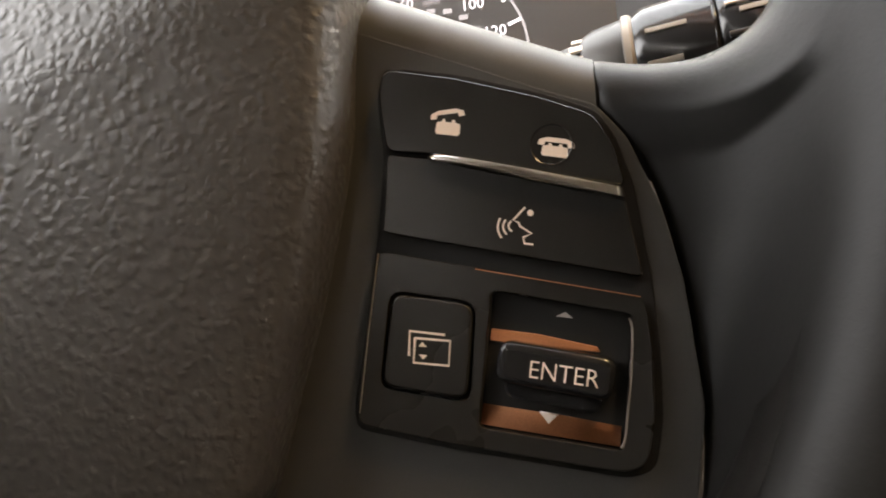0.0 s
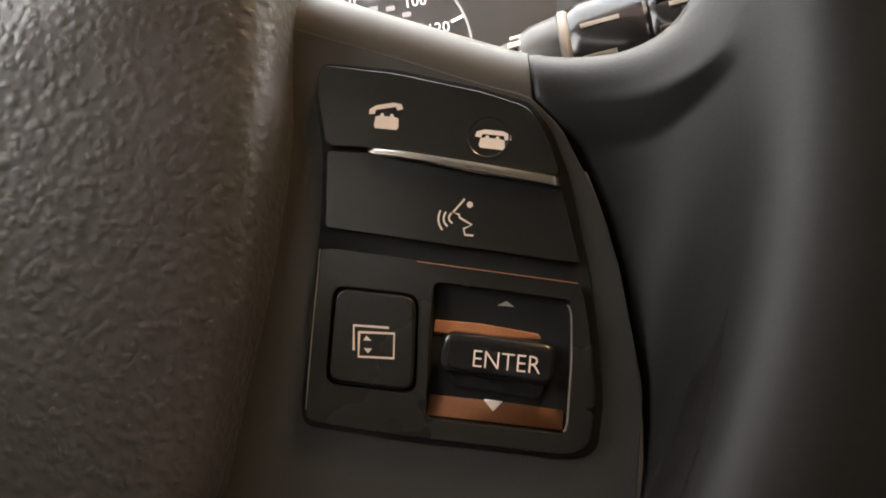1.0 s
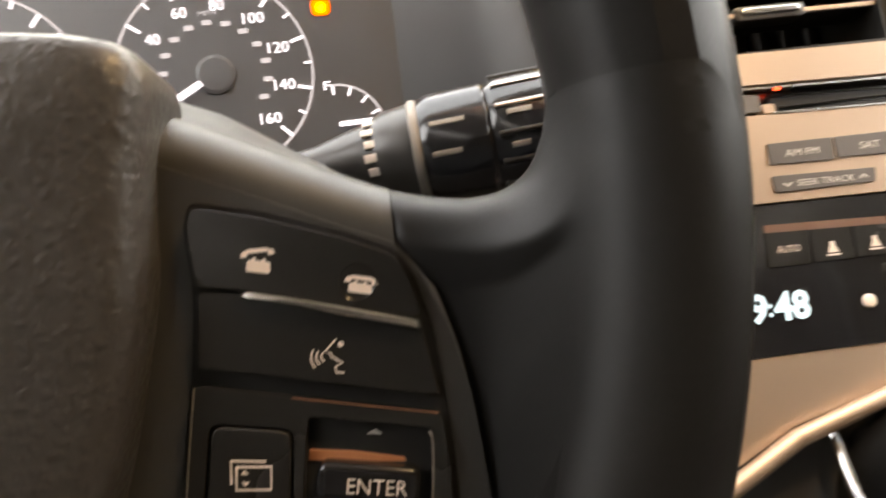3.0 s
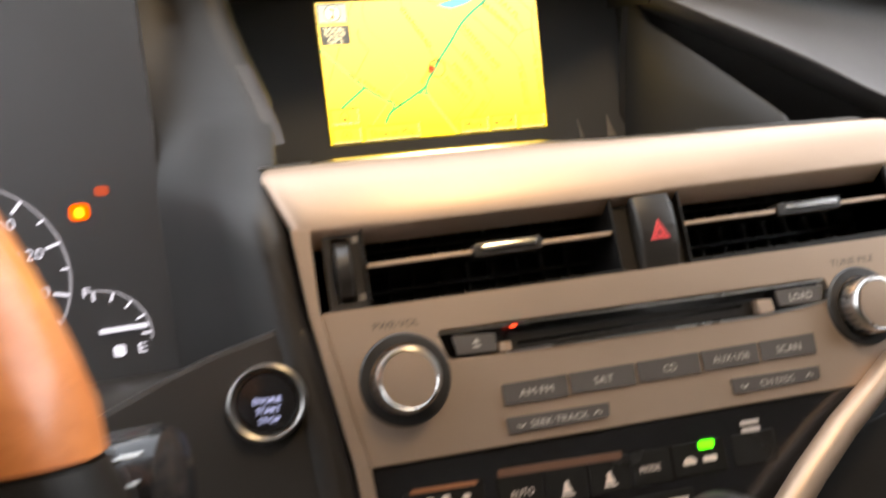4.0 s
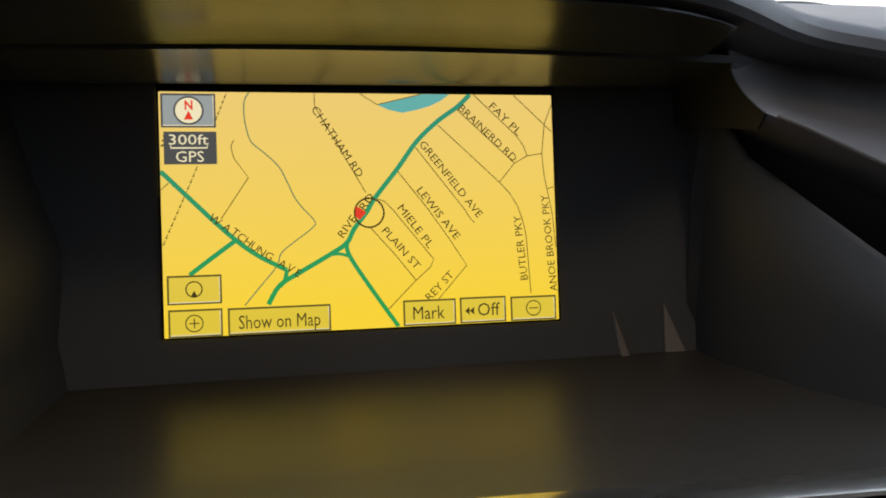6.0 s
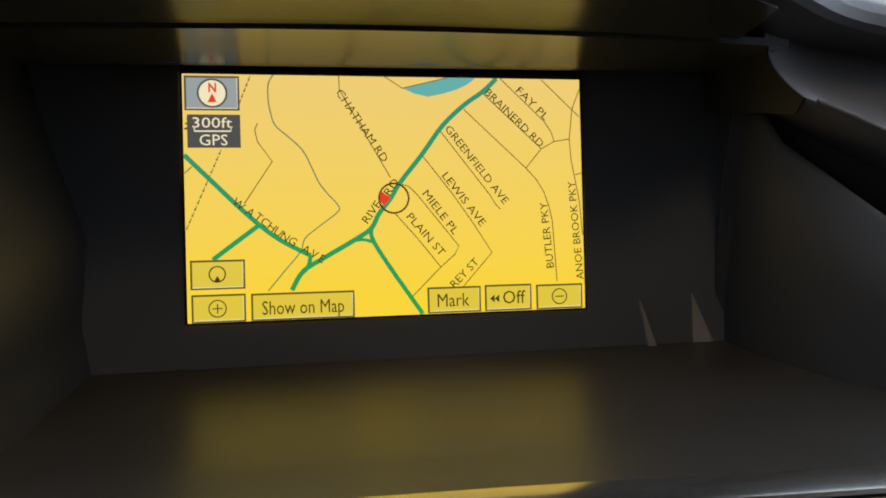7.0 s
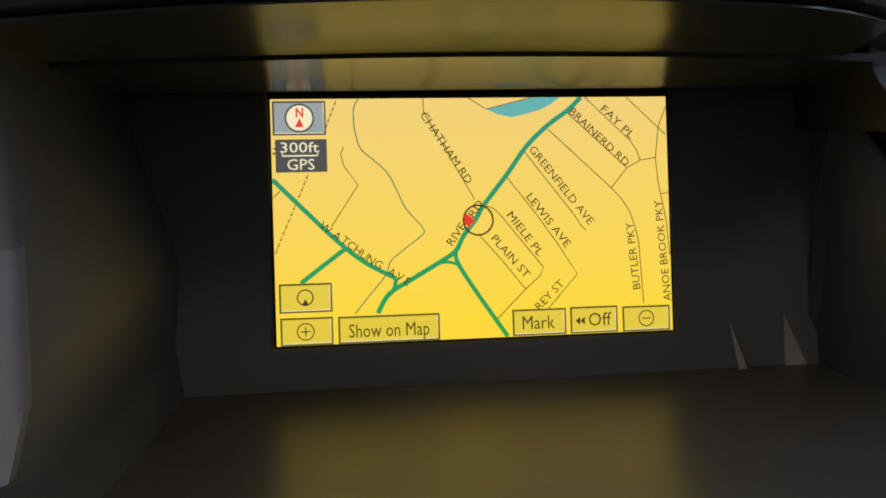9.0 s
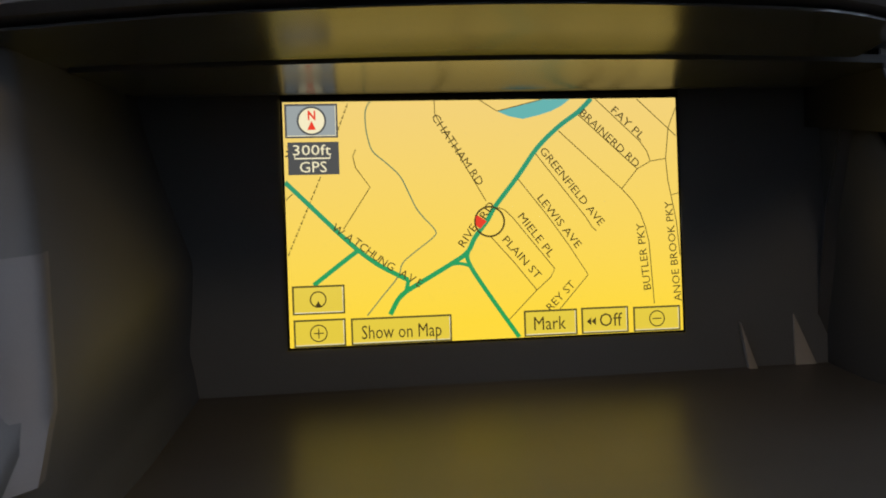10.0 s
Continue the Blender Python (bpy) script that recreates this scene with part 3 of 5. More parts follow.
part("edge_strip", loft(edge_rows, thick=0.0006), EDGE_SHEEN, dash, "chamfer at the recess edge, its sheen painted grey", smooth=50)
part("lower_body", block(-0.70, 0.80, -0.26, 0.40, 0.34, 0.70, 0.02), PLASTIC, dash)
part("underfill", block(0.23, 0.80, -0.24, 0.40, 0.60, 0.82, 0.02), PLASTIC, dash)

# ---------- cowl and wipers beyond the glass ----------
cowl = thing("cowl", pose(0, 0, 0), "black plastic cowl and bonnet edge beyond the windscreen", "cowl")
part("panel", loft([[(x, 0.475, 1.113 - 0.02 * (x - 0.05) ** 2), (x, 0.50, 1.124 - 0.03 * (x - 0.05) ** 2), (x, 0.62, 1.115), (x, 0.9, 1.02), (x, 1.3, 0.80)] for x in np.linspace(-0.75, 0.85, 11)], thick=0.01), RUBBER, cowl)
for x0, x1, h in ((-0.25, -0.085, 0.030), (0.485, 0.655, 0.011)):
    part("wiper_pivot", loft([[(x, 0.47, 1.10), (x, 0.475, 1.119 + h * math.sin(math.pi * min(1, max(0, (x - x0) / (x1 - x0)))) ** 0.6), (x, 0.50, 1.119 + h * math.sin(math.pi * min(1, max(0, (x - x0) / (x1 - x0)))) ** 0.6), (x, 0.51, 1.09)] for x in np.linspace(x0, x1, 14)], thick=0.003), RUBBER, cowl)
part("wiper_arm", tube([(-0.20, 0.500, 1.140), (-0.40, 0.495, 1.126), (-0.66, 0.48, 1.118)], [0.010, 0.008, 0.006], 8), RUBBER, cowl)

# ---------- overhead lamp ----------
map_lamp = thing("map_lamp", pose(LAMP[0], LAMP[1], 1.46), "warm overhead reading lamp in the roof lining", "lamp")
part("housing", block(-0.10, 0.10, -0.06, 0.06, -0.028, 0.0, 0.008), LINER, map_lamp)
part("lens", block(-0.035, 0.035, -0.03, 0.03, -0.033, -0.026, 0.003), LAMP_LENS, map_lamp, "lit warm lens")

# ---------- navigation display ----------
nav = thing("navigation_display", SCREEN @ pose(-0.0004, -0.05325, 0, 0, 0, -0.26), "lit yellow map on a dashboard navigation display", "display")
W2, H2 = 88.5, 53.25
part("bezel", slab(rect(-W2 - 1.0, -H2 - 1.0, W2 + 1.0, H2 + 4.0), -6, -0.5, 0.3, holes=[rect(-W2, -H2, W2, H2)]), GLOSS_BLACK, nav, "thin black surround")
screen = part("screen", slab(rect(-W2 - 1, -H2 - 1, W2 + 1, H2 + 1), -3.5, -0.8), MAP_FIELD, nav, "yellow map field")
Z = -0.8


def road(pts, width, mat, z, name="road"):
    part(name, ribbon(smooth_line([(x, y, 0) for x, y in pts], 4) and [(p.x, p.y) for p in smooth_line([(x, y, 0) for x, y in pts], 4)], width, Z, Z + z), mat, screen)


def street(pts):
    part("street_line", ribbon(pts, 0.42, Z, Z + 0.06), MAP_LINE, screen)


part("lake", slab([(5.5, 48.2), (10.6, 45.9), (17.1, 44.5), (24, 46), (30.0, 47.8), (35, 50.2), (39.0, 53.2), (25.8, 53.2)], Z, Z + 0.05), MAP_WATER, screen)
road([(-50.7, 53.2), (-52.8, 49.4), (-53.0, 42.7), (-52.1, 36.7), (-50.2, 31.2), (-44.9, 26.4), (-38.8, 20.3), (-35.2, 13.0), (-32.1, 6.1), (-28.5, 1.2)], 0.55, MAP_STREAM, 0.05, "stream_line")
road([(-28.5, 1.2), (-23.9, -4.2), (-24.9, -7.2), (-34.0, -14.0), (-38.9, -18.3), (-40.9, -23.9), (-48.1, -32.4), (-54.9, -40.5)], 0.5, MAP_STREAM, 0.05, "stream_line")
street([(-57.7, 32.2), (-59.0, 29.3), (-57.9, 24.2), (-51.9, 15.6), (-64.0, -2.5)])
street([(-22.5, 53.2), (-22.4, 47.3), (-0.8, 8.2)])
street([(-2.2, 53.2), (5.5, 48.2), (25.7, 53.1)])
street([(-88.4, 10.7), (-85.3, 13.5)])
street([(50.6, 53.2), (70.7, 33.9), (74.1, 29.0), (75.6, 24.4)])
street([(42.3, 46.3), (69.3, 21.0)])
street([(33.2, 39.0), (61.7, 12.1), (66.5, 6.8), (70.0, 1.0), (72.2, -5.5), (73.7, -12.5), (75.2, -40.5)])
street([(61.7, 12.1), (69.3, 21.0), (75.6, 24.4), (82.9, 25.5)])
street([(88.4, 48.7), (84.6, 39.5), (82.9, 25.5), (83.6, 15.5), (87.0, -3.2), (88.2, -19.0)])
street([(70.0, 53.0), (88.1, 35.8)])
street([(85.2, 8.8), (88.4, 9.6)])
street([(22.4, 28.8), (44.5, -0.2), (47.2, -4.7), (49.2, -6.6)])
street([(14.0, 17.7), (27.1, 0.6), (36.7, -13.4), (44.7, -26.3), (31.1, -41.3)])
street([(4.0, 5.3), (7.4, 4.1), (11.0, 0.5), (29.4, -23.0), (27.5, -26.7), (20.9, -32.3), (7.7, -45.2)])
street([(0.8, -7.7), (10.8, -19.3), (20.9, -32.3)])
for a, b, n in (((-60.4, 52.5), (-65.3, 40.3), 5), ((-73.1, 20.7), (-88.3, -13.8), 13)):
    for k in range(n):
        p = Vector(a).lerp(Vector(b), k / n)
        q = Vector(a).lerp(Vector(b), (k + 0.62) / n)
        part("railway_dash", ribbon([p, q], 0.35, Z, Z + 0.05), MAP_LINE, screen)
        part("railway_dot", slab(circle(q.x, q.y, 0.45, 8), Z, Z + 0.06), MAP_LINE, screen)
road([(-88.4, 18.6), (-71.4, 1.2), (-67.1, -3.2), (-57.9, -11.9), (-49.4, -18.5), (-40.8, -23.4), (-36.5, -25.6)], 2.0, MAP_GREEN, 0.10)
road([(-57.9, -11.8), (-67.6, -18.9), (-77.6, -26.4)], 2.0, MAP_GREEN, 0.09)
road([(-44.9, -40.5), (-39.8, -32.3), (-30.4, -26.6), (-17.8, -19.5), (-10.0, -14.4), (-6.4, -8.0), (-0.5, -0.4), (3.1, 5.5), (14.0, 19.0), (23.2, 31.4), (33.3, 40.8), (42.4, 47.2), (48.8, 53.2)], 2.1, MAP_GREEN, 0.10)
road([(-36.5, -25.4), (-37.6, -30.2), (-39.8, -32.8)], 1.8, MAP_GREEN, 0.09)
road([(-9.6, -13.4), (-9.5, -18.9), (-2.5, -30.9), (12.2, -53.0)], 1.9, MAP_GREEN, 0.09)
road([(-17.8, -19.5), (-13.3, -19.2), (-9.3, -20.3)], 1.4, MAP_GREEN, 0.09)

for text, a, b in (("CHATHAM RD", (-22.6, 46.8), (-2.7, 15.8)), ("FAY PL", (58.9, 48.6), (72.6, 35.1)), ("BRAINERD RD", (44.2, 47.5), (69.8, 22.7)),
                   ("GREENFIELD AVE", (25.5, 31.0), (52.1, -3.5)), ("LEWIS AVE", (23.7, 9.7), (41.1, -13.4)), ("MIELE PL", (14.6, 1.7), (28.5, -17.0)),
                   ("PLAIN ST", (7.1, -8.5), (22.2, -26.5)), ("REY ST", (25.8, -40.8), (37.5, -29.5)), ("BUTLER PKY", (72.1, -34.1), (69.5, -3.8)),
                   ("ANOE BROOK PKY", (86.4, -40.0), (83.3, 5.8)), ("RIVE", (-12.8, -11.2), (-6.4, -2.6)), ("RD", (-2.8, 0.9), (1.7, 7.3))):
    line_word(text, a, b, 3.6, MAP_INK, screen, Z + 0.14)
for text, x, y, turn in zip("WATCHUNGAVE", (-66.3, -61.5, -58.1, -55.5, -52.7, -50.0, -47.2, -44.0, -38.3, -34.9, -31.6), (-2.7, -6.3, -8.4, -10.6, -12.8, -15.0, -17.1, -19.2, -22.9, -25.0, -27.1), (-41, -41, -40, -40, -39, -38, -36, -34, -33, -32, -32)):
    word(text, x, y, Z + 0.14, 3.6, MAP_INK, screen, turn)
for k in range(3):
    part("name_bar", ribbon([(-88.0 + 0.5 * k, 29.6 + 2.2 * k), (-86.2 + 0.3 * k, 30.2 + 2.1 * k)], 0.7, Z, Z + 0.1), MAP_INK, screen)


def map_key(x0, y0, x1, y1, name="touch_key", mat=None, frame_mat=None):
    """A framed key drawn on the map."""
    key = part(name, slab(rect(x0, y0, x1, y1), Z, Z + 0.18), frame_mat or MAP_FRAME, screen)
    part("key_face", slab(rect(x0 + 0.85, y0 + 0.85, x1 - 0.85, y1 - 0.85), Z + 0.18, Z + 0.22), mat or MAP_KEY, key)
    part("key_edge", ribbon([(x0 + 0.8, y0 + 0.9), (x1 - 0.9, y0 + 0.9), (x1 - 0.9, y1 - 0.8)], 0.35, Z + 0.2, Z + 0.24), MAP_PALE, key)
    return key


k = map_key(-87.7, 37.6, -65.0, 52.4, mat=MAP_STEEL, frame_mat=MAP_GREY)
part("compass_rim", slab(circle(-76.2, 45.0, 6.3), Z + 0.2, Z + 0.28), MAP_GREY, k)
part("compass_face", slab(circle(-76.2, 45.0, 5.5), Z + 0.28, Z + 0.32), MAP_PALE, k)
word("N", -76.1, 47.4, Z + 0.36, 3.9, MAP_RED, k, width=3.3, bold=0.03)
part("compass_arrow", slab([(-78.2, 41.0), (-74.4, 41.1), (-76.2, 45.0)], Z + 0.32, Z + 0.36), MAP_RED, k)
k = part("scale_box", slab(rect(-86.8, 21.6, -64.9, 35.8), Z, Z + 0.2), MAP_GREY, screen)
word("300ft", -76.4, 32.4, Z + 0.25, 4.5, MAP_PALE, k, width=16.4)
word("GPS", -76.1, 25.0, Z + 0.25, 4.7, MAP_PALE, k, width=11.6)
part("scale_bar", ribbon([(-83.9, 29.9), (-83.9, 28.7), (-68.8, 28.7), (-68.8, 29.9)], 0.6, Z + 0.2, Z + 0.25), MAP_PALE, k)
k = map_key(-87.0, -39.1, -64.4, -26.5)
part("key_ring", slab(circle(-75.9, -32.6, 3.6, 28), Z + 0.22, Z + 0.28, holes=[circle(-75.9, -32.6, 3.05, 28)]), MAP_INK, k)
part("key_arrow", slab([(-77.3, -35.7), (-74.5, -35.7), (-75.9, -33.2)], Z + 0.22, Z + 0.28), MAP_INK, k)
k = map_key(-86.8, -53.2, -64.4, -41.2)
part("key_ring", slab(circle(-76.1, -47.3, 3.8, 28), Z + 0.22, Z + 0.28, holes=[circle(-76.1, -47.3, 3.3, 28)]), MAP_INK, k)
part("plus_bar", slab(rect(-78.2, -47.55, -74.0, -47.05), Z + 0.22, Z + 0.28), MAP_INK, k)
part("plus_bar", slab(rect(-76.35, -49.4, -75.85, -45.2), Z + 0.22, Z + 0.29), MAP_INK, k)
k = map_key(-62.2, -53.2, -18.0, -41.4)
word("Show on Map", -40.1, -47.7, Z + 0.26, 6.0, MAP_INK, k, width=35.0)
k = map_key(14.5, -53.0, 38.9, -41.3)
word("Mark", 26.3, -47.2, Z + 0.26, 6.0, MAP_INK, k, width=14.6)
k = map_key(40.8, -53.0, 62.7, -41.1)
word("Off", 54.5, -46.9, Z + 0.26, 6.0, MAP_INK, k, width=10.6)
for x in (43.2, 45.4):
    part("rewind_arrow", slab([(x, -47.4), (x + 2.1, -45.6), (x + 2.1, -49.2)], Z + 0.22, Z + 0.27), MAP_INK, k)
k = map_key(65.0, -53.1, 87.2, -41.7)
part("key_ring", slab(circle(76.1, -47.4, 3.7, 28), Z + 0.22, Z + 0.28, holes=[circle(76.1, -47.4, 3.2, 28)]), MAP_INK, k)
part("minus_bar", slab(rect(74.0, -47.65, 78.2, -47.15), Z + 0.22, Z + 0.28), MAP_INK, k)
mark = part("position_mark", slab(circle(0.5, -1.0, 7.0, 40), Z + 0.1, Z + 0.16, holes=[circle(0.5, -1.0, 6.2, 40)]), MAP_INK, screen)
part("heading_wedge", slab([(-0.8, -0.8), (-3.9, -4.2), (-5.9, -2.2), (-6.1, 1.6), (-4.9, 2.0)], Z + 0.1, Z + 0.16), MAP_RED, mark)

# ---------- air vents ----------
def air_vent(u0, u1, tab0, tab1, wheel_left):
    """A dashboard vent: dark box, three slats with a bright-edged middle one, a tab and a side thumbwheel."""
    v = thing("air_vent", CON, "black dashboard air vent with a bright-edged slat", "air vent", "dashboard vents")
    part("box", slab(rect(u0 - 1, 39, u1 + 1, 82), -46, -1, holes=[rect(u0, 42, u1, 79.5)]), VENT_DARK, v)
    part("back", slab(rect(u0 - 1, 38, u1 + 1, 82), -50, -46), VENT_DARK, v)
    for y in (50.5, 72.0):
        part("slat", slab(rect(u0 + 0.3, y - 1.0, u1 - 0.3, y + 1.0), -44, -30, 0.6), VENT_DARK, v)
    mid = part("slat", slab(rect(u0 + 0.3, 59.6, u1 - 0.3, 62.6), -24, -4.2, 0.5), VENT_DARK, v)
    for a, b in ((u0 + 0.6, tab0 - 1), (tab1 + 1, u1 - 0.6)):
        part("bright_edge", slab(rect(a, 60.0, b, 62.2), -4.4, -2.6, 0.5), SILVER, mid, "satin chrome edge")
    tab = part("tab", slab(rounded((tab0 + tab1) / 2, 61.4, tab1 - tab0 + 2, 7.0, 2), -12, -1.5, 0.9), PLASTIC, v, "black sliding tab")
    part("bright_edge", slab(rounded((tab0 + tab1) / 2 + 0.5, 62.0, tab1 - tab0 - 5, 3.0, 1.2), -1.6, -0.4, 0.6), CHROME, tab, "chrome strip")
    n = int((u1 - u0) / 14)
    for k in range(1, n):
        x = u0 + (u1 - u0) * k / n
        part("vane", slab(rect(x - 0.6, 42.2, x + 0.6, 79.4), -45, -34), VENT_DARK, v)
    s = -1 if wheel_left else 1
    c = (u0 - 9.5) if wheel_left else (u1 + 9.5)
    part("side_plate", slab(rounded(c, 60.5, 19, 38, 1.5), -30, -3, 0.6, holes=[rect(c + s * 1.2 - 4.2, 45, c + s * 1.2 + 4.2, 76)]), PLASTIC, v)
    bm = turned([(14.6, -3.6), (15.8, -2.8), (15.8, 2.8), (14.6, 3.6)], 0, 0, 40)
    part("thumbwheel", bm, PLASTIC, v, m=pose((c + s * 1.2) / 1000, 0.0605, -0.0125, 0, 90, 0))
    for y in (47.0, 74.5):
        part("dial_mark", slab(rounded(c - s * 6.0, y, 3.0, 3.2, 0.4, 0), -3.0, -2.8), PALE_GREY, v)


air_vent(-94.5, 33.0, -41, -7, True)
air_vent(73.0, 204.0, 131, 170, False)

hazard = thing("hazard_switch", CON, "black hazard warning switch with a red triangle", "switch")
part("divider", slab(rect(33.5, 38.5, 45.0, 79.5), -30, -6.5, 1), PLASTIC, hazard)
part("divider", slab(rect(66.8, 38.5, 73.0, 79.5), -30, -6.5, 1), PLASTIC, hazard)
def bulge(y):
    return -3.0 + 5.5 * math.sin(math.pi * (y - 36.0) / 50.0)


ys = [39.2 + 38.8 * k / 14 for k in range(15)]
push = part("push_button", loft([[Vector((x, y, z)) / 1000 for x, z in ((45.2, -20), (45.2, bulge(y) - 1.6), (45.9, bulge(y) - 0.4), (47.4, bulge(y)), (64.6, bulge(y)), (66.1, bulge(y) - 0.4), (66.8, bulge(y) - 1.6), (66.8, -20))] for y in ys], closed=True), PLASTIC, hazard, "bulging black push button", smooth=50)
tri = lambda r: [(55.8 + r * math.cos(radians(a)) * 1.0, 57.6 + r * math.sin(radians(a)) * 1.12) for a in (90, 210, 330)]
part("triangle", slab(tri(6.2), 1.0, 2.75, holes=[tri(4.2)]), RED_MARK, push, "red triangle outline")
part("triangle", slab(tri(3.5), 1.0, 2.75, holes=[tri(1.7)]), RED_MARK, push)

# ---------- radio ----------
radio = thing("car_radio", CON, "satin silver car radio with two round knobs and a disc slot", "radio")
SLOT = soft_outline([(-67, 26), (147, 21.6), (149, 9.5), (104, 7.0), (-36, 10.4), (-63, 11.5)], 3)
part("fascia", slab(soft_outline([(-118.5, 41.6), (214, 38.4), (222, -2), (196, -38), (154, -36.5), (-105.5, -29.5)], 1.5), -16, 0, 0.8, holes=[SLOT]), SILVER, radio, "satin silver fascia")
part("edge_trim", slab(soft_outline([(-127.0, 82), (-118.6, 81), (-118.8, 41.8), (-105.8, -29.6), (-101.5, -100), (-104, -150), (-111, -150), (-107.5, -100), (-112.5, -28), (-123.5, 42)], 1), -24, 1.2, 1.2), SILVER, radio, "silver edge strip")
part("slot_plate", slab(rect(-70, 5, 151, 28), -15, -7), GLOSS_BLACK, radio, "black disc slot")
part("slot_lip", slab(soft_outline([(-31, 19.8), (104, 16.2), (103, 8.6), (-32, 11.6)], 1), -7, -5.4, 0.5, holes=[rect(-27, 12.8, 99, 14.8)]), VENT_DARK, radio)
part("guide", slab(soft_outline([(104.6, 15.6), (113, 15.0), (114, 8.6), (105, 8.2)], 1), -7, -1.2, 0.6), SILVER, radio)
part("guide", slab(soft_outline([(-37.5, 16), (-31.5, 15.6), (-31.5, 11.2), (-37.5, 11.4)], 1), -7, -1.2, 0.6), SILVER, radio)
part("bright_edge", ribbon([(-66, 24.6), (-20, 23.4), (60, 21.6), (146, 20.4)], 1.1, -5, -0.6), DULL_CHROME, radio)
part("bright_edge", ribbon([(-34, 10.9), (30, 9.2), (104, 7.3), (130, 8.2), (147, 9.6)], 0.9, -3, 0.5), DULL_CHROME, radio)
part("status_light", slab(rounded(-29, 22.6, 3.2, 1.4, 0.6), -0.9, -0.4), RED_LED, radio, "small red light")


def radio_key(outline, text, tx, ty, h, w, z=0.9, mat=None, turn=-1.2):
    key = part("key", slab(outline, -3, z, 0.5), mat or KEY_GREY, radio)
    if text:
        word(text, tx, ty, z + 0.1, h, LEGEND_DIM, key, turn=turn, width=w)
    return key


k = radio_key(soft_outline([(-59.5, 22.6), (-38.5, 20.6), (-38.8, 12.2), (-58, 13.2)], 1.2), "", 0, 0, 0, 0, z=-1.0)
part("eject_mark", slab([(-50.2, 17.4), (-46.6, 17.2), (-48.4, 19.6)], -1.0, -0.8), LEGEND_DIM, k)
part("eject_mark", slab(rect(-50.2, 15.4, -46.6, 16.2), -1.0, -0.8), LEGEND_DIM, k)
radio_key(soft_outline([(116.5, 19.0), (146, 18.2), (143.5, 9.6), (117, 10.4)], 2.0), "LOAD", 131, 14.1, 3.9, 14.0, z=-1.0)
for x0, x1, text, w, h in ((-40.3, -7.4, "AM·FM", 17, 3.3), (-6.4, 28.2, "SAT", 10, 3.3), (29.2, 63.8, "CD", 7.4, 3.5), (64.8, 97.4, "AUX·USB", 21, 3.3), (98.4, 131.6, "SCAN", 14.5, 3.8)):
    ya, yb = -3.6 - (x0 + 40) * 0.013, -3.6 - (x1 + 40) * 0.013
    radio_key(soft_outline([(x0, ya), (x1, yb), (x1 - 0.6, yb - 10.6), (x0, ya - 10.0)], 0.8), text, (x0 + x1) / 2, (ya + yb) / 2 - 5.4, h, w)
for x0, x1, y, text, w in ((-41, 11.5, -19.0, "SEEK·TRACK", 29), (78, 130.2, -21.0, "CH·DISC", 20)):
    k = radio_key(soft_outline([(x0, y), (x1, y - 1.8), (x1 - 1.2, y - 8.6), (x0 + 0.4, y - 8.0)], 1.2), text, (x0 + x1) / 2, y - 5.0, 3.0, w, turn=-1.6)
    part("arrow_mark", ribbon([(x0 + 5, y - 4.0), (x0 + 7, y - 5.6), (x0 + 9, y - 4.1)], 0.7, 0.9, 1.1), LEGEND_DIM, k)
    part("arrow_mark", ribbon([(x1 - 9, y - 6.2), (x1 - 7, y - 4.6), (x1 - 5, y - 6.2)], 0.7, 0.9, 1.1), LEGEND_DIM, k)


def knob(cx, cy):
    k = part("knob_collar", turned([(21.4, -3), (21.4, 0.5), (20.4, 1.6), (16.2, 1.9), (15.8, -1)], cx, cy), PLASTIC, radio, "black collar")
    part("knob", turned([(15.0, -1), (15.0, 9.0), (14.7, 11.5), (13.9, 12.6), (13.0, 12.9), (12.4, 12.5), (3, 12.3), (0.3, 12.3)], cx, cy, 56), DULL_CHROME, k, "satin chrome knob")
    part("knob_face", turned([(12.3, 12.2), (12.2, 12.7), (6, 12.9), (0.3, 12.95)], cx, cy, 40), SILVER, k)
    for i in range(28):
        a = radians(i * 360 / 28)
        part("groove", slab(rounded(cx + 15.0 * math.cos(a), cy + 15.0 * math.sin(a), 0.9, 0.5, 0.2, i * 360 / 28, 1), 1.0, 8.6), PLASTIC, k)


knob(-84.5, 6.5)
knob(165.5, 3.5)
word("PWR·VOL", -85, 31.9, 0.1, 3.4, LEGEND_DARK, radio, turn=-1.0, width=21.5)
word("TUNE·FILE", 166.5, 28.2, 0.1, 3.4, LEGEND_DARK, radio, turn=-0.6, width=27.5)

# ---------- climate panel ----------
climate = thing("climate_panel", CON, "gloss black climate control panel with a lit clock", "control panel")
part("panel", slab(soft_outline([(-105.6, -30.4), (153, -37.2), (128, -52), (98, -76), (60, -104), (-101.6, -99.4)], 1.5), -14, -1.2, 0.8), GLOSS_BLACK, climate)


def climate_key(x0, y0, x1, y1):
    part("key", slab(rounded((x0 + x1) / 2, (y0 + y1) / 2, abs(x1 - x0), abs(y1 - y0), 1.2, -2), -2, -0.7, 0.4), BUTTON_BLACK, climate)


for x0, x1 in ((-94, -56), (-50, -28), (-27, -6), (-5, 16), (17, 38), (39, 68), (72, 96)):
    climate_key(x0, -43.5 - (x0 + 94) * 0.03, x1, -60.5 - (x0 + 94) * 0.02)
part("status_bar", slab(rounded(-18, -44.6, 62, 3.6, 0.8, -3), -0.7, -0.5), DARK_BRONZE, climate, "dim bronze bar")
part("status_bar", slab(rounded(-74.5, -44.0, 31, 2.0, 0.8, -3), -0.7, -0.4), COPPER_TONE, climate, "copper-lit bar")
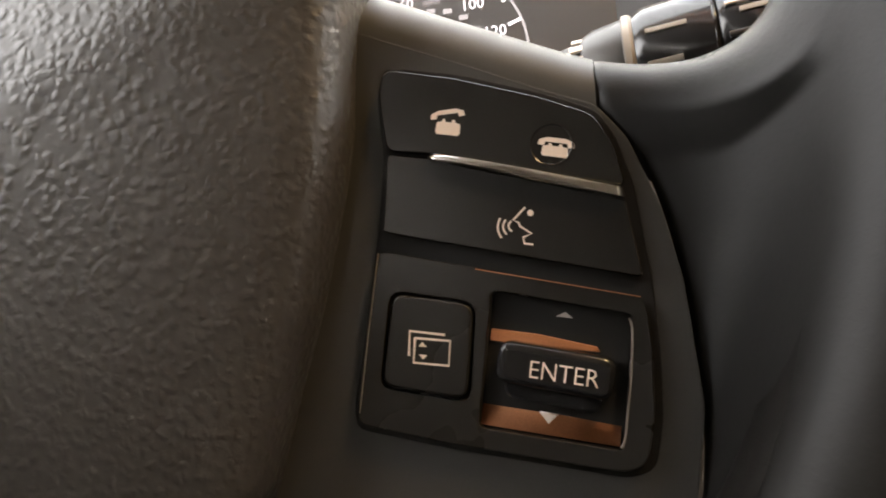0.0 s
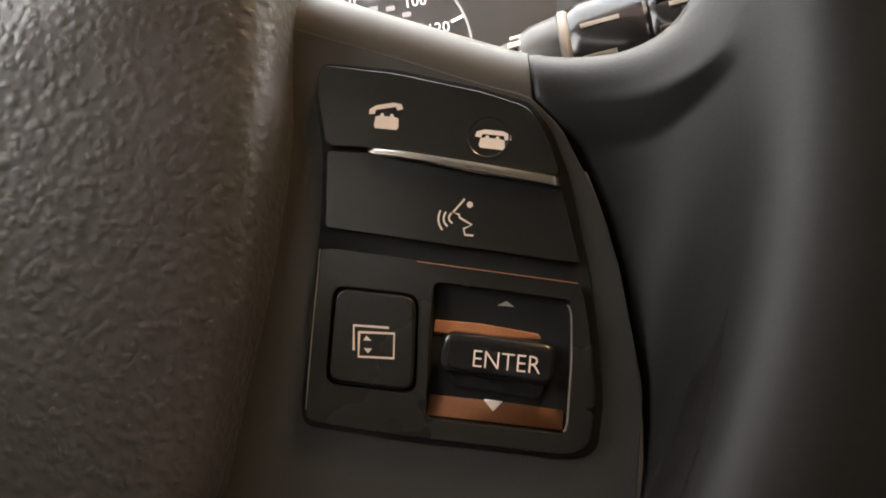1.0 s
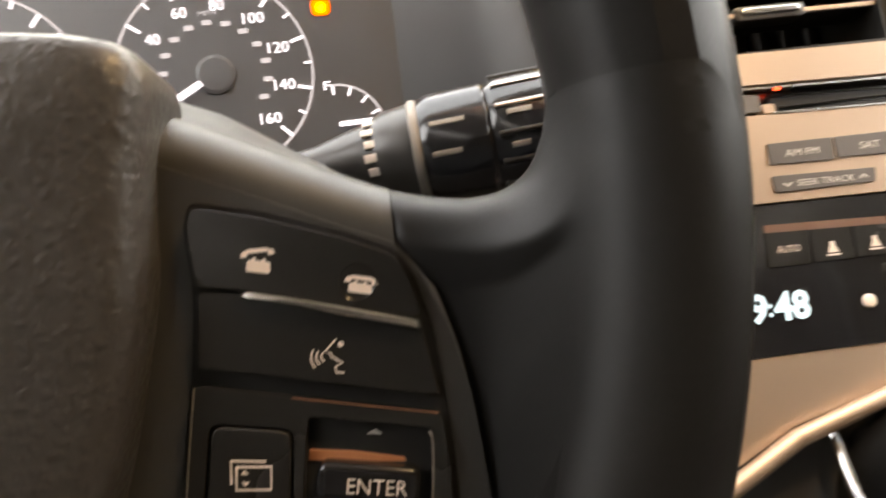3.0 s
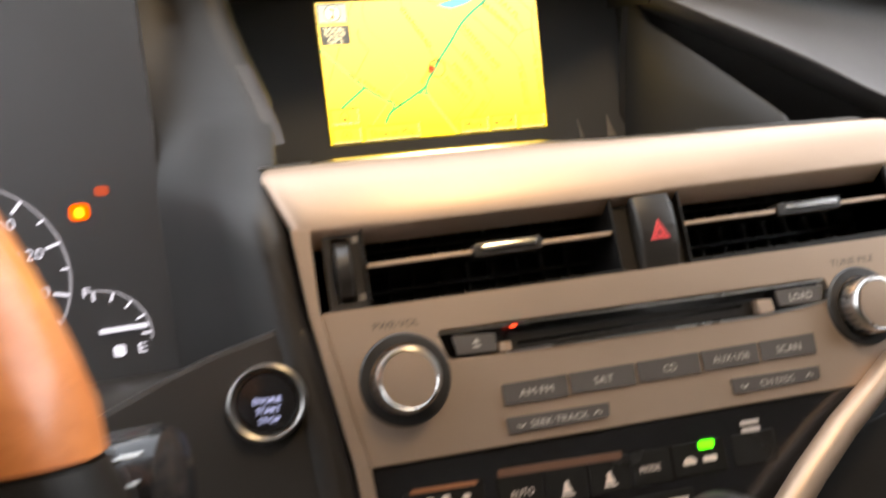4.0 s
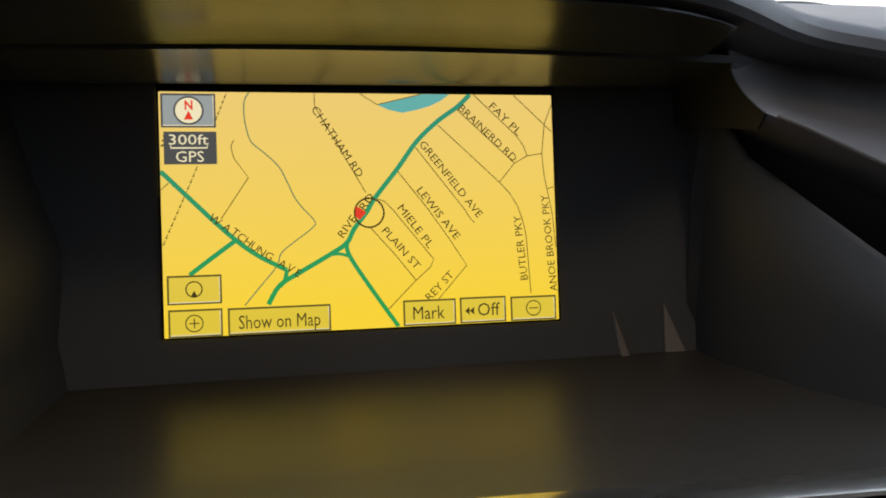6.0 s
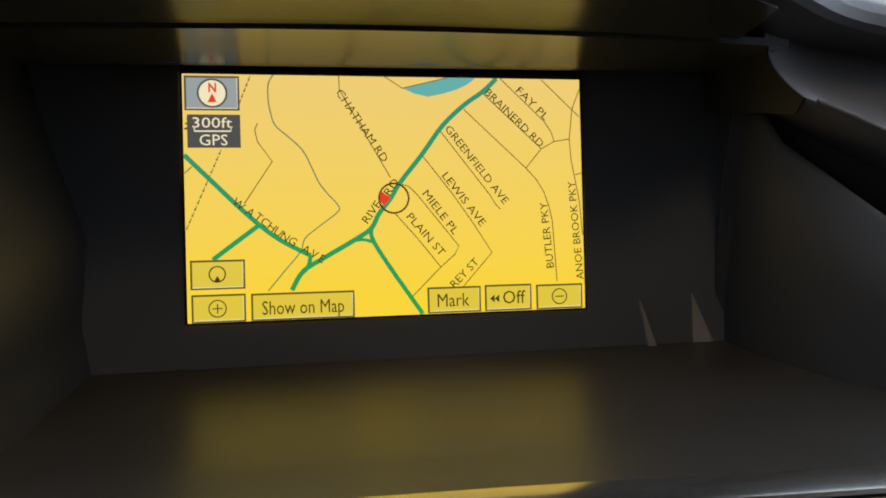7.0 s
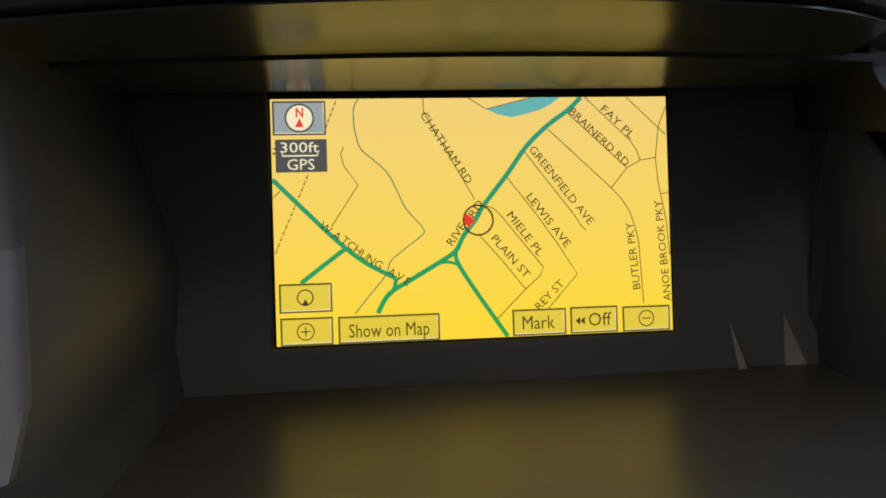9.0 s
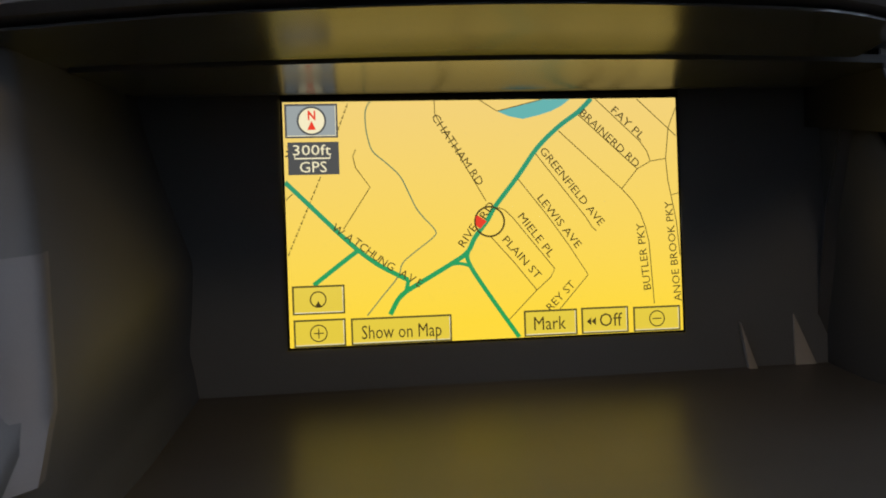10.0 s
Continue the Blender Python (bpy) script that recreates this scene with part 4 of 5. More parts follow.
for x, y, w, h in ((-82.5, -48.6, 4.0, 2.6), (-74.5, -49.4, 3.6, 4.2), (-65, -49.8, 3.6, 2.4)):
    part("legend_bar", slab(rounded(x, y, w, h, 0.8, -2), -0.7, -0.5), LEGEND, climate)
word("AUTO", -38.8, -53.4, -0.5, 3.2, LEGEND, climate, turn=-2, width=11.5)
for x in (-17.0, 4.8):
    part("icon_seat", slab([(x - 2.6, -57.8), (x + 2.6, -58.0), (x + 1.2, -54.6), (x + 1.0, -52.8), (x - 1.0, -52.8), (x - 1.2, -54.6)], -0.7, -0.5), LEGEND, climate)
    part("legend_bar", slab(rounded(x, -59.0, 6.8, 0.8, 0.3, -2), -0.7, -0.5), LEGEND, climate)
word("MODE", 26.2, -55.0, -0.5, 3.0, LEGEND, climate, turn=-2, width=10.5)
part("icon_car", slab([(44, -57.4), (51, -57.6), (51, -55.6), (49, -54.0), (46, -53.9), (44, -55.6)], -0.7, -0.5), LEGEND, climate)
part("legend_bar", slab(rounded(58.5, -56.4, 7.5, 2.8, 0.6, -2), -0.7, -0.5), LEGEND, climate)
part("indicator", slab(rounded(57.8, -49.6, 8.6, 4.0, 1.4, -3), -0.7, 0.0, 0.3), GREEN_LED, climate, "bright green indicator")
for y in (-43.6, -47.2):
    part("legend_bar", slab(rounded(84, y, 10.5, 2.2, 0.5, -2), -0.7, -0.5), LEGEND_DIM, climate)
climate_key(5, -67, 46, -79)
part("legend_bar", slab(rounded(15.2, -73.0, 12, 3.0, 0.8, -3), -0.7, -0.5), LEGEND, climate)
part("icon_fan", slab([(31.4, -70.8), (43.0, -71.4), (40.6, -75.8), (33.8, -75.4)], -0.7, -0.5), LEGEND, climate)
part("legend_bar", slab(rounded(38.5, -79.5, 2.2, 2.2, 1.0, 0), -0.7, -0.5), LEGEND, climate)
climate_key(-96, -64, -66, -88)
word("OFF", -75.0, -75.2, -0.5, 3.2, LEGEND, climate, turn=-2, width=10)
part("arrow_mark", slab([(-87.2, -69.0), (-83.2, -69.2), (-85.2, -66.4)], -0.7, -0.5), LEGEND, climate)
part("arrow_mark", slab([(-86.8, -82.8), (-82.8, -83.0), (-84.8, -85.6)], -0.7, -0.5), LEGEND, climate)
part("clock_window", slab(rounded(-44, -79, 52, 22, 2, -2), -1.2, -0.9), GLOSS_BLACK, climate)
for text, x, w in (("9", -58.6, 8.6), (":", -53.0, 1.6), ("48", -42.4, 17.5)):
    word(text, x, -78.6 - (x + 58) * 0.03, -0.8, 12.5 if text != ":" else 8, ICE_DIGIT, climate, turn=-2, width=w, name="clock_digit", bold=0.03)
part("push_dot", turned([(3.4, -1.4), (3.2, -0.4), (2.6, 0.1), (0.3, 0.3)], -4.0, -82.6, 24), LEGEND, climate)

# ---------- console below the stack, with the gear lever ----------
console = thing("centre_console", CON, "silver-trimmed console round the gear lever", "console")
part("plate", slab(soft_outline([(-101.4, -100.6), (38, -102.6), (27, -116), (-52, -133), (-112, -160)], 1.5), -16, -1.6, 1), SILVER, console, "satin silver plate")
part("arc_trim", tube([Vector((x, y, z)) / 1000 for x, y, z in ((176, -26, 2), (156, -39, 4), (130, -54, 6), (104, -72, 8), (84, -88, 9), (60, -112, 9), (36, -142, 8))], [0.006, 0.0068, 0.0072, 0.0074, 0.0074, 0.0074, 0.0072], 16), SILVER, console, "curved silver trim bar")
part("edge_bar", tube([Vector((x, y, z)) / 1000 for x, y, z in ((37, -101, 3), (26, -117, 3), (-14, -127, 3), (-54, -137, 3), (-110, -164, 3))], 0.0042, 12), SILVER, console)
part("tray", slab(soft_outline([(-112, -140), (26, -112), (70, -98), (150, -60), (240, -40), (240, -260), (-112, -260)], 6), -40, -10, 3), PLASTIC, console, "dark console tray")
part("tunnel", block(-0.115, 0.25, -0.34, 0.10, -0.30, -0.06, 0.02), PLASTIC, console)

lever = thing("gear_lever", pose(0.012, -0.378, 0.784, 20, 8, 0), "black leather gear knob with a varnished wood inlay", "gear lever")
part("grip", turned([(9, -62), (13, -40), (19, -24), (24.5, -8), (25.5, 4), (23.5, 13), (18, 19), (10, 22), (0.4, 22.6)], 0, 0, 36), SMOOTH_LEATHER, lever)


def inlay(profile, a0, a1, n=14):
    """A patch on a turned body, between two angles, with rounded ends."""
    rows = []
    for i in range(n + 1):
        a = radians(a0 + (a1 - a0) * i / n)
        rows.append([Vector((r * math.cos(a), r * math.sin(a), z)) / 1000 for r, z in profile])
    return loft(rows, thick=0.0008)


CROWN = [(0, 23.4), (4, 23.3), (9, 22.7), (14, 21.4), (18.4, 19.4), (21.6, 17.0), (23.9, 14.0), (25.2, 11.0)]
rows = []
for i in range(11):
    x = -9.5 + 1.9 * i
    e = 1.0 - 0.12 * abs(i - 5) / 5
    rows.append([Vector((x, y, np.interp(math.hypot(x, y), [c[0] for c in CROWN], [c[1] for c in CROWN]))) / 1000 for y in np.linspace(-10 * e, 13 * e, 11)])
part("wood_inlay", loft(rows, thick=0.0008), WOOD, lever, "orange varnished wood inlay")
part("red_mark", inlay([(25.9, 3.5), (26.0, 5.5), (25.6, 8)], -84, -72, 4), DIM_RED, lever, "small red mark")
part("shaft", turned([(8, -150), (8, -60)], 0, 0, 20), PLASTIC, lever)
part("boot", turned([(34, -150), (30, -132), (18, -108), (13, -90)], 0, 0, 28), SMOOTH_LEATHER, lever)
part("gate_ring", tube([Vector((x, y, z)) / 1000 for x, y, z in ((-20, 30, -100), (-30, 10, -108), (-34, -20, -112), (-26, -44, -116), (0, -52, -118), (30, -46, -118))], 0.003, 10), CHROME, lever)

# ---------- start button ----------
start = thing("start_button", CON, "round engine start button with a chrome ring", "button")
part("bezel_ring", turned([(17.4, -6), (17.4, -1.0), (16.8, 0.4), (15.8, 0.8), (14.6, 0.2), (14.2, -3)], -146.5, 6.5, 48), DARK_CHROME, start, "chrome ring")
part("push_cap", turned([(13.4, -5), (13.4, -1.8), (12.4, -0.8), (6, -0.5), (0.3, -0.5)], -146.5, 6.5, 40), GLOSS_BLACK, start)
for k, text in enumerate(("ENGINE", "START", "STOP")):
    word(text, -146.3, 7.6 - 4.3 * k, -0.3, 2.6, BLUE_DIGIT, start, turn=-3, width=(12.0, 10.5, 9.0)[k])

# ---------- gauges ----------
CLU = space((-0.258, -0.158, 0.853), 16)
gauges = thing("instrument_cluster", CLU, "black instrument cluster with white-lit dials", "instrument cluster")
part("face", slab(rect(-330, -75, 62, 183), -10, -1), HAZED_FACE_BLACK, gauges, "black dial face, lifted by painted haze")


def dial(cx, cy, r, step, count, numbers, first=208.0, name="speedometer"):
    d = part(name, slab(circle(cx, cy, r, 60, first, first - step * (count - 1) - 12) + circle(cx, cy, r - 1.5, 60, first, first - step * (count - 1) - 12)[::-1], -1, -0.5), DIAL_DIM, gauges)
    for i in range((count - 1) * 2 + 1):
        a = first - step * i / 2
        major = i % 2 == 0
        p, q = Vector((math.cos(radians(a)), math.sin(radians(a)))) * (r - 1), Vector((math.cos(radians(a)), math.sin(radians(a)))) * (r - (9 if major else 5))
        part("tick", ribbon([(cx + p.x, cy + p.y), (cx + q.x, cy + q.y)], 1.6 if major else 1.1, -1, -0.3), DIAL_WHITE, d)
        if major:
            word(numbers[i // 2], cx + (r - 16.5) * math.cos(radians(a)), cy + (r - 16.5) * math.sin(radians(a)), -0.3, 6.2, DIAL_WHITE, d, width=3.7 * len(numbers[i // 2]) + 0.6)
    return d


speedo = dial(-44.5, 8.0, 55, 31.7, 9, [str(20 * i) for i in range(9)])
for i in range(13):
    a = radians(215 - 20.5 * i)
    part("inner_mark", slab(rounded(-44.5 + 29 * math.cos(a), 8 + 29 * math.sin(a), 5.4, 2.8, 0.6), -1, -0.6), DIAL_DIM, speedo)
word("MPH", -44.5, 42, -0.5, 3.2, DIAL_DIM, speedo, width=10)
part("needle", ribbon([(-95.5, -19.4), (-53, 3.6)], 3.4, 1.0, 2.2), DIAL_WHITE, speedo, "lit white needle")
part("hub", turned([(11, -1), (11, 0.2), (9, 0.8), (0.4, 1.0)], -44.5, 8, 36), HAZED_FACE_BLACK, speedo)
tach = dial(-168, 8.0, 55, 31.7, 9, [str(i) for i in range(9)], name="tachometer")
part("needle", ribbon([(-219, -19.4), (-177, 3.6)], 3.2, 1.0, 2.2), DIAL_WHITE, tach)
part("message_bars", slab(rounded(-106, 60.5, 12, 3.2, 1), -1, -0.5), BLUE_DIGIT, gauges)
fuel = part("fuel_gauge", slab(circle(20.5, -31.5, 27.5, 24, 96, -8) + circle(20.5, -31.5, 26.2, 24, 96, -8)[::-1], -1, -0.5), DIAL_DIM, gauges)
for a in (92, 69, 46, 23, 0):
    c, s = math.cos(radians(a)), math.sin(radians(a))
    part("tick", ribbon([(20.5 + 26.5 * c, -31.5 + 26.5 * s), (20.5 + 21.5 * c, -31.5 + 21.5 * s)], 1.2, -1, -0.4), DIAL_WHITE, fuel)
word("F", 16.8, -4.6, -0.4, 5.0, DIAL_WHITE, fuel, width=4)
word("E", 41.5, -39.4, -0.4, 5.6, DIAL_WHITE, fuel, width=4.4)
part("needle", ribbon([(21, -27.4), (46, -27.0)], 2.6, 0.6, 1.8), DIAL_WHITE, fuel)
part("pump_mark", slab(rounded(29.2, -39.6, 6.2, 6.4, 1.6), -1, -0.4), DIAL_WHITE, fuel)
w = part("warning_light", slab(rounded(18.8, 40.0, 10.5, 9.5, 3.2), -1, -0.4), AMBER, gauges, "glowing amber warning light")
part("light_core", slab(rounded(18.8, 39.6, 5.0, 5.6, 2.0), -0.4, -0.2), AMBER_CORE, w)
part("warning_light", slab(rounded(31.4, 50.4, 7.5, 5.5, 2), -1, -0.6), DIM_RED, gauges, "faint red warning light")

# ---------- steering column and stalk ----------
column = thing("steering_column", pose(-0.36, -0.33, 0.80, 21.6, 0, 0), "black plastic steering column shroud", "steering column")
part("shroud", bevelled(block(-0.06, 0.06, -0.05, 0.14, -0.095, -0.008), 0.04, 6), PLASTIC, column, smooth=60)

stalk = thing("wiper_stalk", pose(-0.272, -0.352, 0.843), "black wiper stalk with ribbed twist rings", "stalk")
def stalk_bit(name, prof, mat, label=""):
    part(name, turned([(r, z) for r, z in prof], 0, 0, 32), mat, stalk, label, m=pose(0, 0, 0, 7, 84, 0))
stalk_bit("arm", [(11, -9), (11.5, -3), (10, 2), (6.4, 5), (6.0, 14), (7.5, 30), (10.5, 42), (12.0, 50)], PLASTIC)
stalk_bit("grip", [(12.4, 49), (13.8, 52), (14.8, 60)], PLASTIC)
stalk_bit("mark_ring", [(14.6, 60), (15.6, 60.4), (15.6, 62.0), (14.8, 63)], PALE_GREY, "pale ring")
stalk_bit("twist_ring", [(15.2, 63), (16.6, 66), (17.0, 82), (16.2, 83)], GLOSS_BLACK)
stalk_bit("end_ring", [(16.4, 83.5), (17.6, 86), (17.8, 102), (16.8, 106), (10, 108), (0.4, 108.5)], GLOSS_BLACK)
for k in range(9):
    a = radians(150 + 26 * k)
    part("rib", slab(rounded(17.3 * math.cos(a), 17.3 * math.sin(a), 2.0, 1.4, 0.5, math.degrees(a)), 85, 103), DULL_CHROME if k in (2, 3) else PLASTIC, stalk, m=pose(0, 0, 0, 7, 84, 0))
for k in range(5):
    a = radians(196 + 19 * k)
    part("stalk_mark", slab(rounded(12.2 * math.cos(a), 12.2 * math.sin(a), 0.9, 2.4, 0.3, math.degrees(a)), 46.5 - 0.6 * (k % 2), 49.5), LEGEND_DIM, stalk, m=pose(0, 0, 0, 7, 84, 0))
for a, z0, z1 in ((232, 66, 76), (262, 65.5, 74), (236, 88, 95), (266, 88, 93)):
    c, d = math.cos(radians(a)), math.sin(radians(a))
    part("stalk_mark", slab(rounded((16.7 if z0 < 80 else 17.8) * c, (16.7 if z0 < 80 else 17.8) * d, 0.7, 1.5, 0.2, a), z0, z1), PALE_GREY, stalk, m=pose(0, 0, 0, 7, 84, 0))

# ---------- steering wheel ----------
WHEEL = space((-0.36, -0.4385, 0.867), 21.6)
wheel = thing("steering_wheel", WHEEL, "wood and black leather steering wheel with switch panel", "steering wheel")


def rim_arc(a0, a1, n, r, minor=0.0155):
    """A stretch of the rim between two angles; its ends are cut aslant, lower outside than inside."""
    m = 18
    bm = bmesh.new()
    rings = []
    for i in range(n + 1):
        a = radians(a0 + (a1 - a0) * i / n)
        shrink = 0.93 if i in (0, n) else 1.0
        ring = []
        for k in range(m):
            f = 2 * math.pi * k / m
            b = a - radians(1.5) * math.cos(f) * math.cos(a)
            d = r + minor * shrink * math.cos(f)
            ring.append(bm.verts.new((d * math.cos(b), d * math.sin(b), minor * 1.04 * shrink * math.sin(f))))
        rings.append(ring)
    for p, q in zip(rings, rings[1:]):
        for k in range(m):
            bm.faces.new((p[k], p[(k + 1) % m], q[(k + 1) % m], q[k]))
    bm.faces.new(rings[0][::-1])
    bm.faces.new(rings[-1])
    return bm


RIM_R = 0.184
part("wood_rim", rim_arc(12.9, 167.1, 60, RIM_R, 0.0172), WOOD, wheel, "orange varnished wood rim section")
part("leather_rim", rim_arc(167.4, 372.6, 80, RIM_R, 0.0176), RIM_LEATHER, wheel, "black leather rim section")


TOP_LINE = [(-34, 61.5), (-29, 59), (-20, 55.3), (-12, 51.3), (0, 45.6), (11, 40.4), (16.4, 38), (22, 36.2), (27, 34.9), (34, 33.6), (41, 34.0), (45.5, 36.2), (48.5, 40.0), (50.6, 45), (52, 54), (53, 62)]


def top_edge(u, side=1, tail=True):
    """The rounded upper edge of the spoke at u (millimetres on the switch panel), from its back to its front, in the wheel's space."""
    v = np.mean([np.interp(u + k, [p[0] for p in TOP_LINE], [p[1] for p in TOP_LINE]) for k in (-2, -1, 0, 1, 2)])
    bow = [(12 * (1 - math.cos(radians(a))), -15 + 12.5 * math.sin(radians(a))) for a in range(0, 91, 10)]
    out = []
    climb = min(7.0, max(-3.5, 5.5 - (u + 13) * 0.18))  # towards the hub the top goes on rising behind its crest
    for drop, z in [(14 - climb, -49), (4 - climb, -44), (-climb, -37), (-0.65 * climb, -29), (-0.3 * climb, -22)] + bow + ([(13.4, -2.42), (15.0, -3.2)] if tail else []):
        p = PANEL @ Vector((u / 1000, (v - drop) / 1000, z / 1000))
        out.append(Vector((side * p.x, p.y, p.z)))
    return out


def flow(t, start, end):
    """From 0 to 1, leaving and arriving with the given slopes."""
    return 3 * t ** 2 - 2 * t ** 3 + start * (t ** 3 - 2 * t ** 2 + t) + end * (t ** 3 - t ** 2)


def rim_skin(y, phi, side):
    """A point just over the rim at the height y, phi degrees round its section from the outside over the front."""
    r = RIM_R + 0.0180 * math.cos(radians(phi))
    return Vector((side * math.sqrt(r * r - y * y), y, 0.0187 * math.sin(radians(phi))))


def spoke(side):
    """Leather web that flows from the switch carrier into the rim and lies round it, rounded at its upper edge."""
    seam = smooth_line([(141.2, -25, 0), (143.4, -33, 0), (145.4, -44, 0), (146.6, -62, 0), (145.6, -81, 0), (139, -106, 0)], 3)
    cols = [0.0, 0.015, 0.04] + [0.08 + 0.046 * k for k in range(21)]
    wrap = [14 * k for k in range(1, 8)]
    rows = [[] for k in range(15)]
    last = top_edge(51.0, side, False)
    turn = [181.5 + 15 * (5 - k) if k < 5 else 150 + 3.5 * (14 - k) for k in range(15)]
    sink = [0.020, 0.014, 0.009, 0.005, 0.002] + [0.0] * 10  # behind the crest the web falls away
    ends = [rim_skin((p.y if k > 4 else last[5].y) - sink[k], turn[k], side) for k, p in enumerate(last)]
    for t in cols:
        for k, p in enumerate(top_edge(17.0 + 34 * t, side, False)):
            rows[k].append(p + (ends[k] - last[k]) * flow(t, 0.1, 1.9) + Vector((0, 0, -0.0008 * (1 - min(1, t / 0.04)))))
    for k, p in enumerate(ends):
        core = Vector((side * RIM_R, p.y, 0))
        rows[k] += [rim_skin(p.y, turn[k] - w, side) if k > 4 else p.lerp(core, w / 98) for w in wrap]
    for p in seam:
        lift = 9.5 * max(0, 1 + (p.y + 25) / 26)
        end = rim_skin((p.y + lift) / 1000, 150, side)
        row = []
        for t in cols:
            z = -0.0118 + 0.0012 * min(1, t / 0.05)
            row.append((side * p.x / 1000 + (end.x - side * p.x / 1000) * t, (p.y + lift * max(0, (t - 0.45) / 0.55) ** 1.4) / 1000, z + (end.z - z) * flow(t, 0.1, 2.1)))
        rows.append(row + [rim_skin(end.y, 150 - w, side) for w in wrap])
    bm = loft(rows)
    bm.normal_update()
    if sum(f.normal.z for f in bm.faces) < 0:
        bmesh.ops.reverse_faces(bm, faces=bm.faces[:])
    bmesh.ops.solidify(bm, geom=bm.faces[:], thickness=0.0006)
    return bm


PANEL = WHEEL.inverted() @ space((-0.243, -0.4464, 0.826), 21.6, -2.7)
part("spoke", spoke(1), SMOOTH_LEATHER, wheel, "black leather spoke", smooth=60)
part("spoke", spoke(-1), SMOOTH_LEATHER, wheel, "black leather spoke", smooth=60)
half = [(94, 20), (91.5, 26.5), (84, 29), (60, 32), (25, 34)]
right = [(91.5, 8), (90, -6), (89.5, -14), (87.5, -24), (84, -37), (80.5, -49), (75.5, -63), (70, -80), (58, -98), (30, -106)]
pad_outline = soft_outline([(-x, y) for x, y in right][::-1] + [(-x, y) for x, y in half] + half[::-1] + right, 3, 2)
part("horn_pad", dome(pad_outline, -14, [(1.0, -12), (1.0, 6), (0.995, 10), (0.985, 12.6), (0.965, 14.6), (0.94, 15.6), (0.86, 17.4), (0.7, 20), (0.5, 22), (0.25, 23), (0.05, 23.4)]), LEATHER, wheel, "grained black leather-look horn pad", smooth=60)
part("hub_back", turned([(70, -60), (85, -40), (88, -20)], 0, -30, 40), PLASTIC, wheel)
carrier = part("switch_carrier", slab(soft_outline([(-34, 49.5), (-25, 45.4), (-7, 37.2), (8, 30.0), (16.6, 26.3), (21.4, 20), (26, 7.5), (28.6, -5), (30.2, -26), (27, -45), (20, -60), (-60, -60), (-50, -40), (-44, -20), (-38, 0), (-34, 20)], 1.5), -20, -2.2, 0.8, segments=2), CARRIER_SATIN, wheel, "dark plastic switch carrier", m=PANEL)


part("gasket", slab(soft_outline([(-23.3, 33), (-21.6, 38.4), (-7, 34.8), (8, 29.2), (16.9, 25.0), (19.8, 19.8), (22.0, 11.2), (23.6, -5), (24.0, -17), (23.5, -28), (21.7, -36), (17.5, -37.4), (-13, -32.4), (-30.3, -28.8), (-30.6, -25), (-28.3, -14), (-25, 3.5), (-24.2, 8), (-22.6, 21)], 2), -4, -1.9, 0.2), VENT_DARK, carrier, "black gap round the switches")


part("carrier_top", loft([top_edge(u) for u in np.linspace(-34, 16.8, 22)], thick=0.0015), CARRIER_SATIN, wheel, "rounded dark top of the switch carrier", smooth=60)


def switch(name, outline, r, z0, z1, bev, mat=None, label=""):
    return part(name, slab(soft_outline(outline, r), z0, z1, bev, segments=3), mat or BUTTON_BLACK, carrier, label)


phone_key = switch("phone_button", [(-22.2, 32.8), (-20.9, 37.1), (-7.5, 33.5), (7.7, 27.9), (16.0, 23.9), (18.7, 19.1), (20.6, 11.0), (-12.8, 20.4), (-21.2, 21.8)], 1.6, -5, 0.2, 0.95)
voice_key = switch("voice_button", [(-21.0, 21.0), (-12.8, 19.2), (20.2, 8.6), (22.0, -4.3), (-22.6, 6.9)], 0.8, -5, 0.0, 0.7)
part("chrome_bar", dome([(-13.6, 19.6), (-12.4, 20.1), (-6, 18.6), (6, 15.1), (20.0, 10.7), (20.3, 9.0), (6, 13.2), (-5, 16.9), (-12.4, 18.9)], -2, [(1.0, 0), (1.0, 2.4), (0.98, 2.9), (0.94, 3.2), (0.5, 3.4)]), CHROME, carrier, "tapered chrome bar", smooth=50)
POCKET = soft_outline([(-3.4, -5.0), (20.0, -10.4), (16.8, -32.6), (-7.2, -28.4)], 1.2)
lower = part("lower_switch", slab(soft_outline([(-23.7, 3.5), (21.9, -7.6), (22.6, -17), (22.1, -27), (20.4, -34.6), (17, -36.0), (-13, -31.0), (-29.0, -27.6), (-29.2, -25), (-27, -14)], 2.0), -6, 0, 0.5, holes=[POCKET, soft_outline([(-21.9, -3.9), (-6.2, -7.0), (-8.3, -24.2), (-24.9, -21.2)], 2.4)]), BUTTON_BLACK, carrier, "black lower switch frame")
win = part("page_button", slab(soft_outline([(-21.3, -4.5), (-6.8, -7.4), (-8.9, -23.5), (-24.2, -20.7)], 2.2), -6, 0.4, 0.7, segments=3), BUTTON_BLACK, carrier)
# rocker in its pocket: upper ramp, lower ramp and the bar between
def ramp(a, b, c, d, za, zc, mat, label):
    bm = bmesh.new()
    top = [bm.verts.new((x / 1000, y / 1000, z / 1000)) for (x, y), z in ((a, za), (b, za), (c, zc), (d, zc))]
    low = [bm.verts.new((v.co.x, v.co.y, -0.012)) for v in top]
    bm.faces.new(top)
    for i in range(4):
        bm.faces.new((top[i], low[i], low[(i + 1) % 4], top[(i + 1) % 4]))
    bm.faces.new(low[::-1])
    return part("ramp", bm, mat, carrier, label)


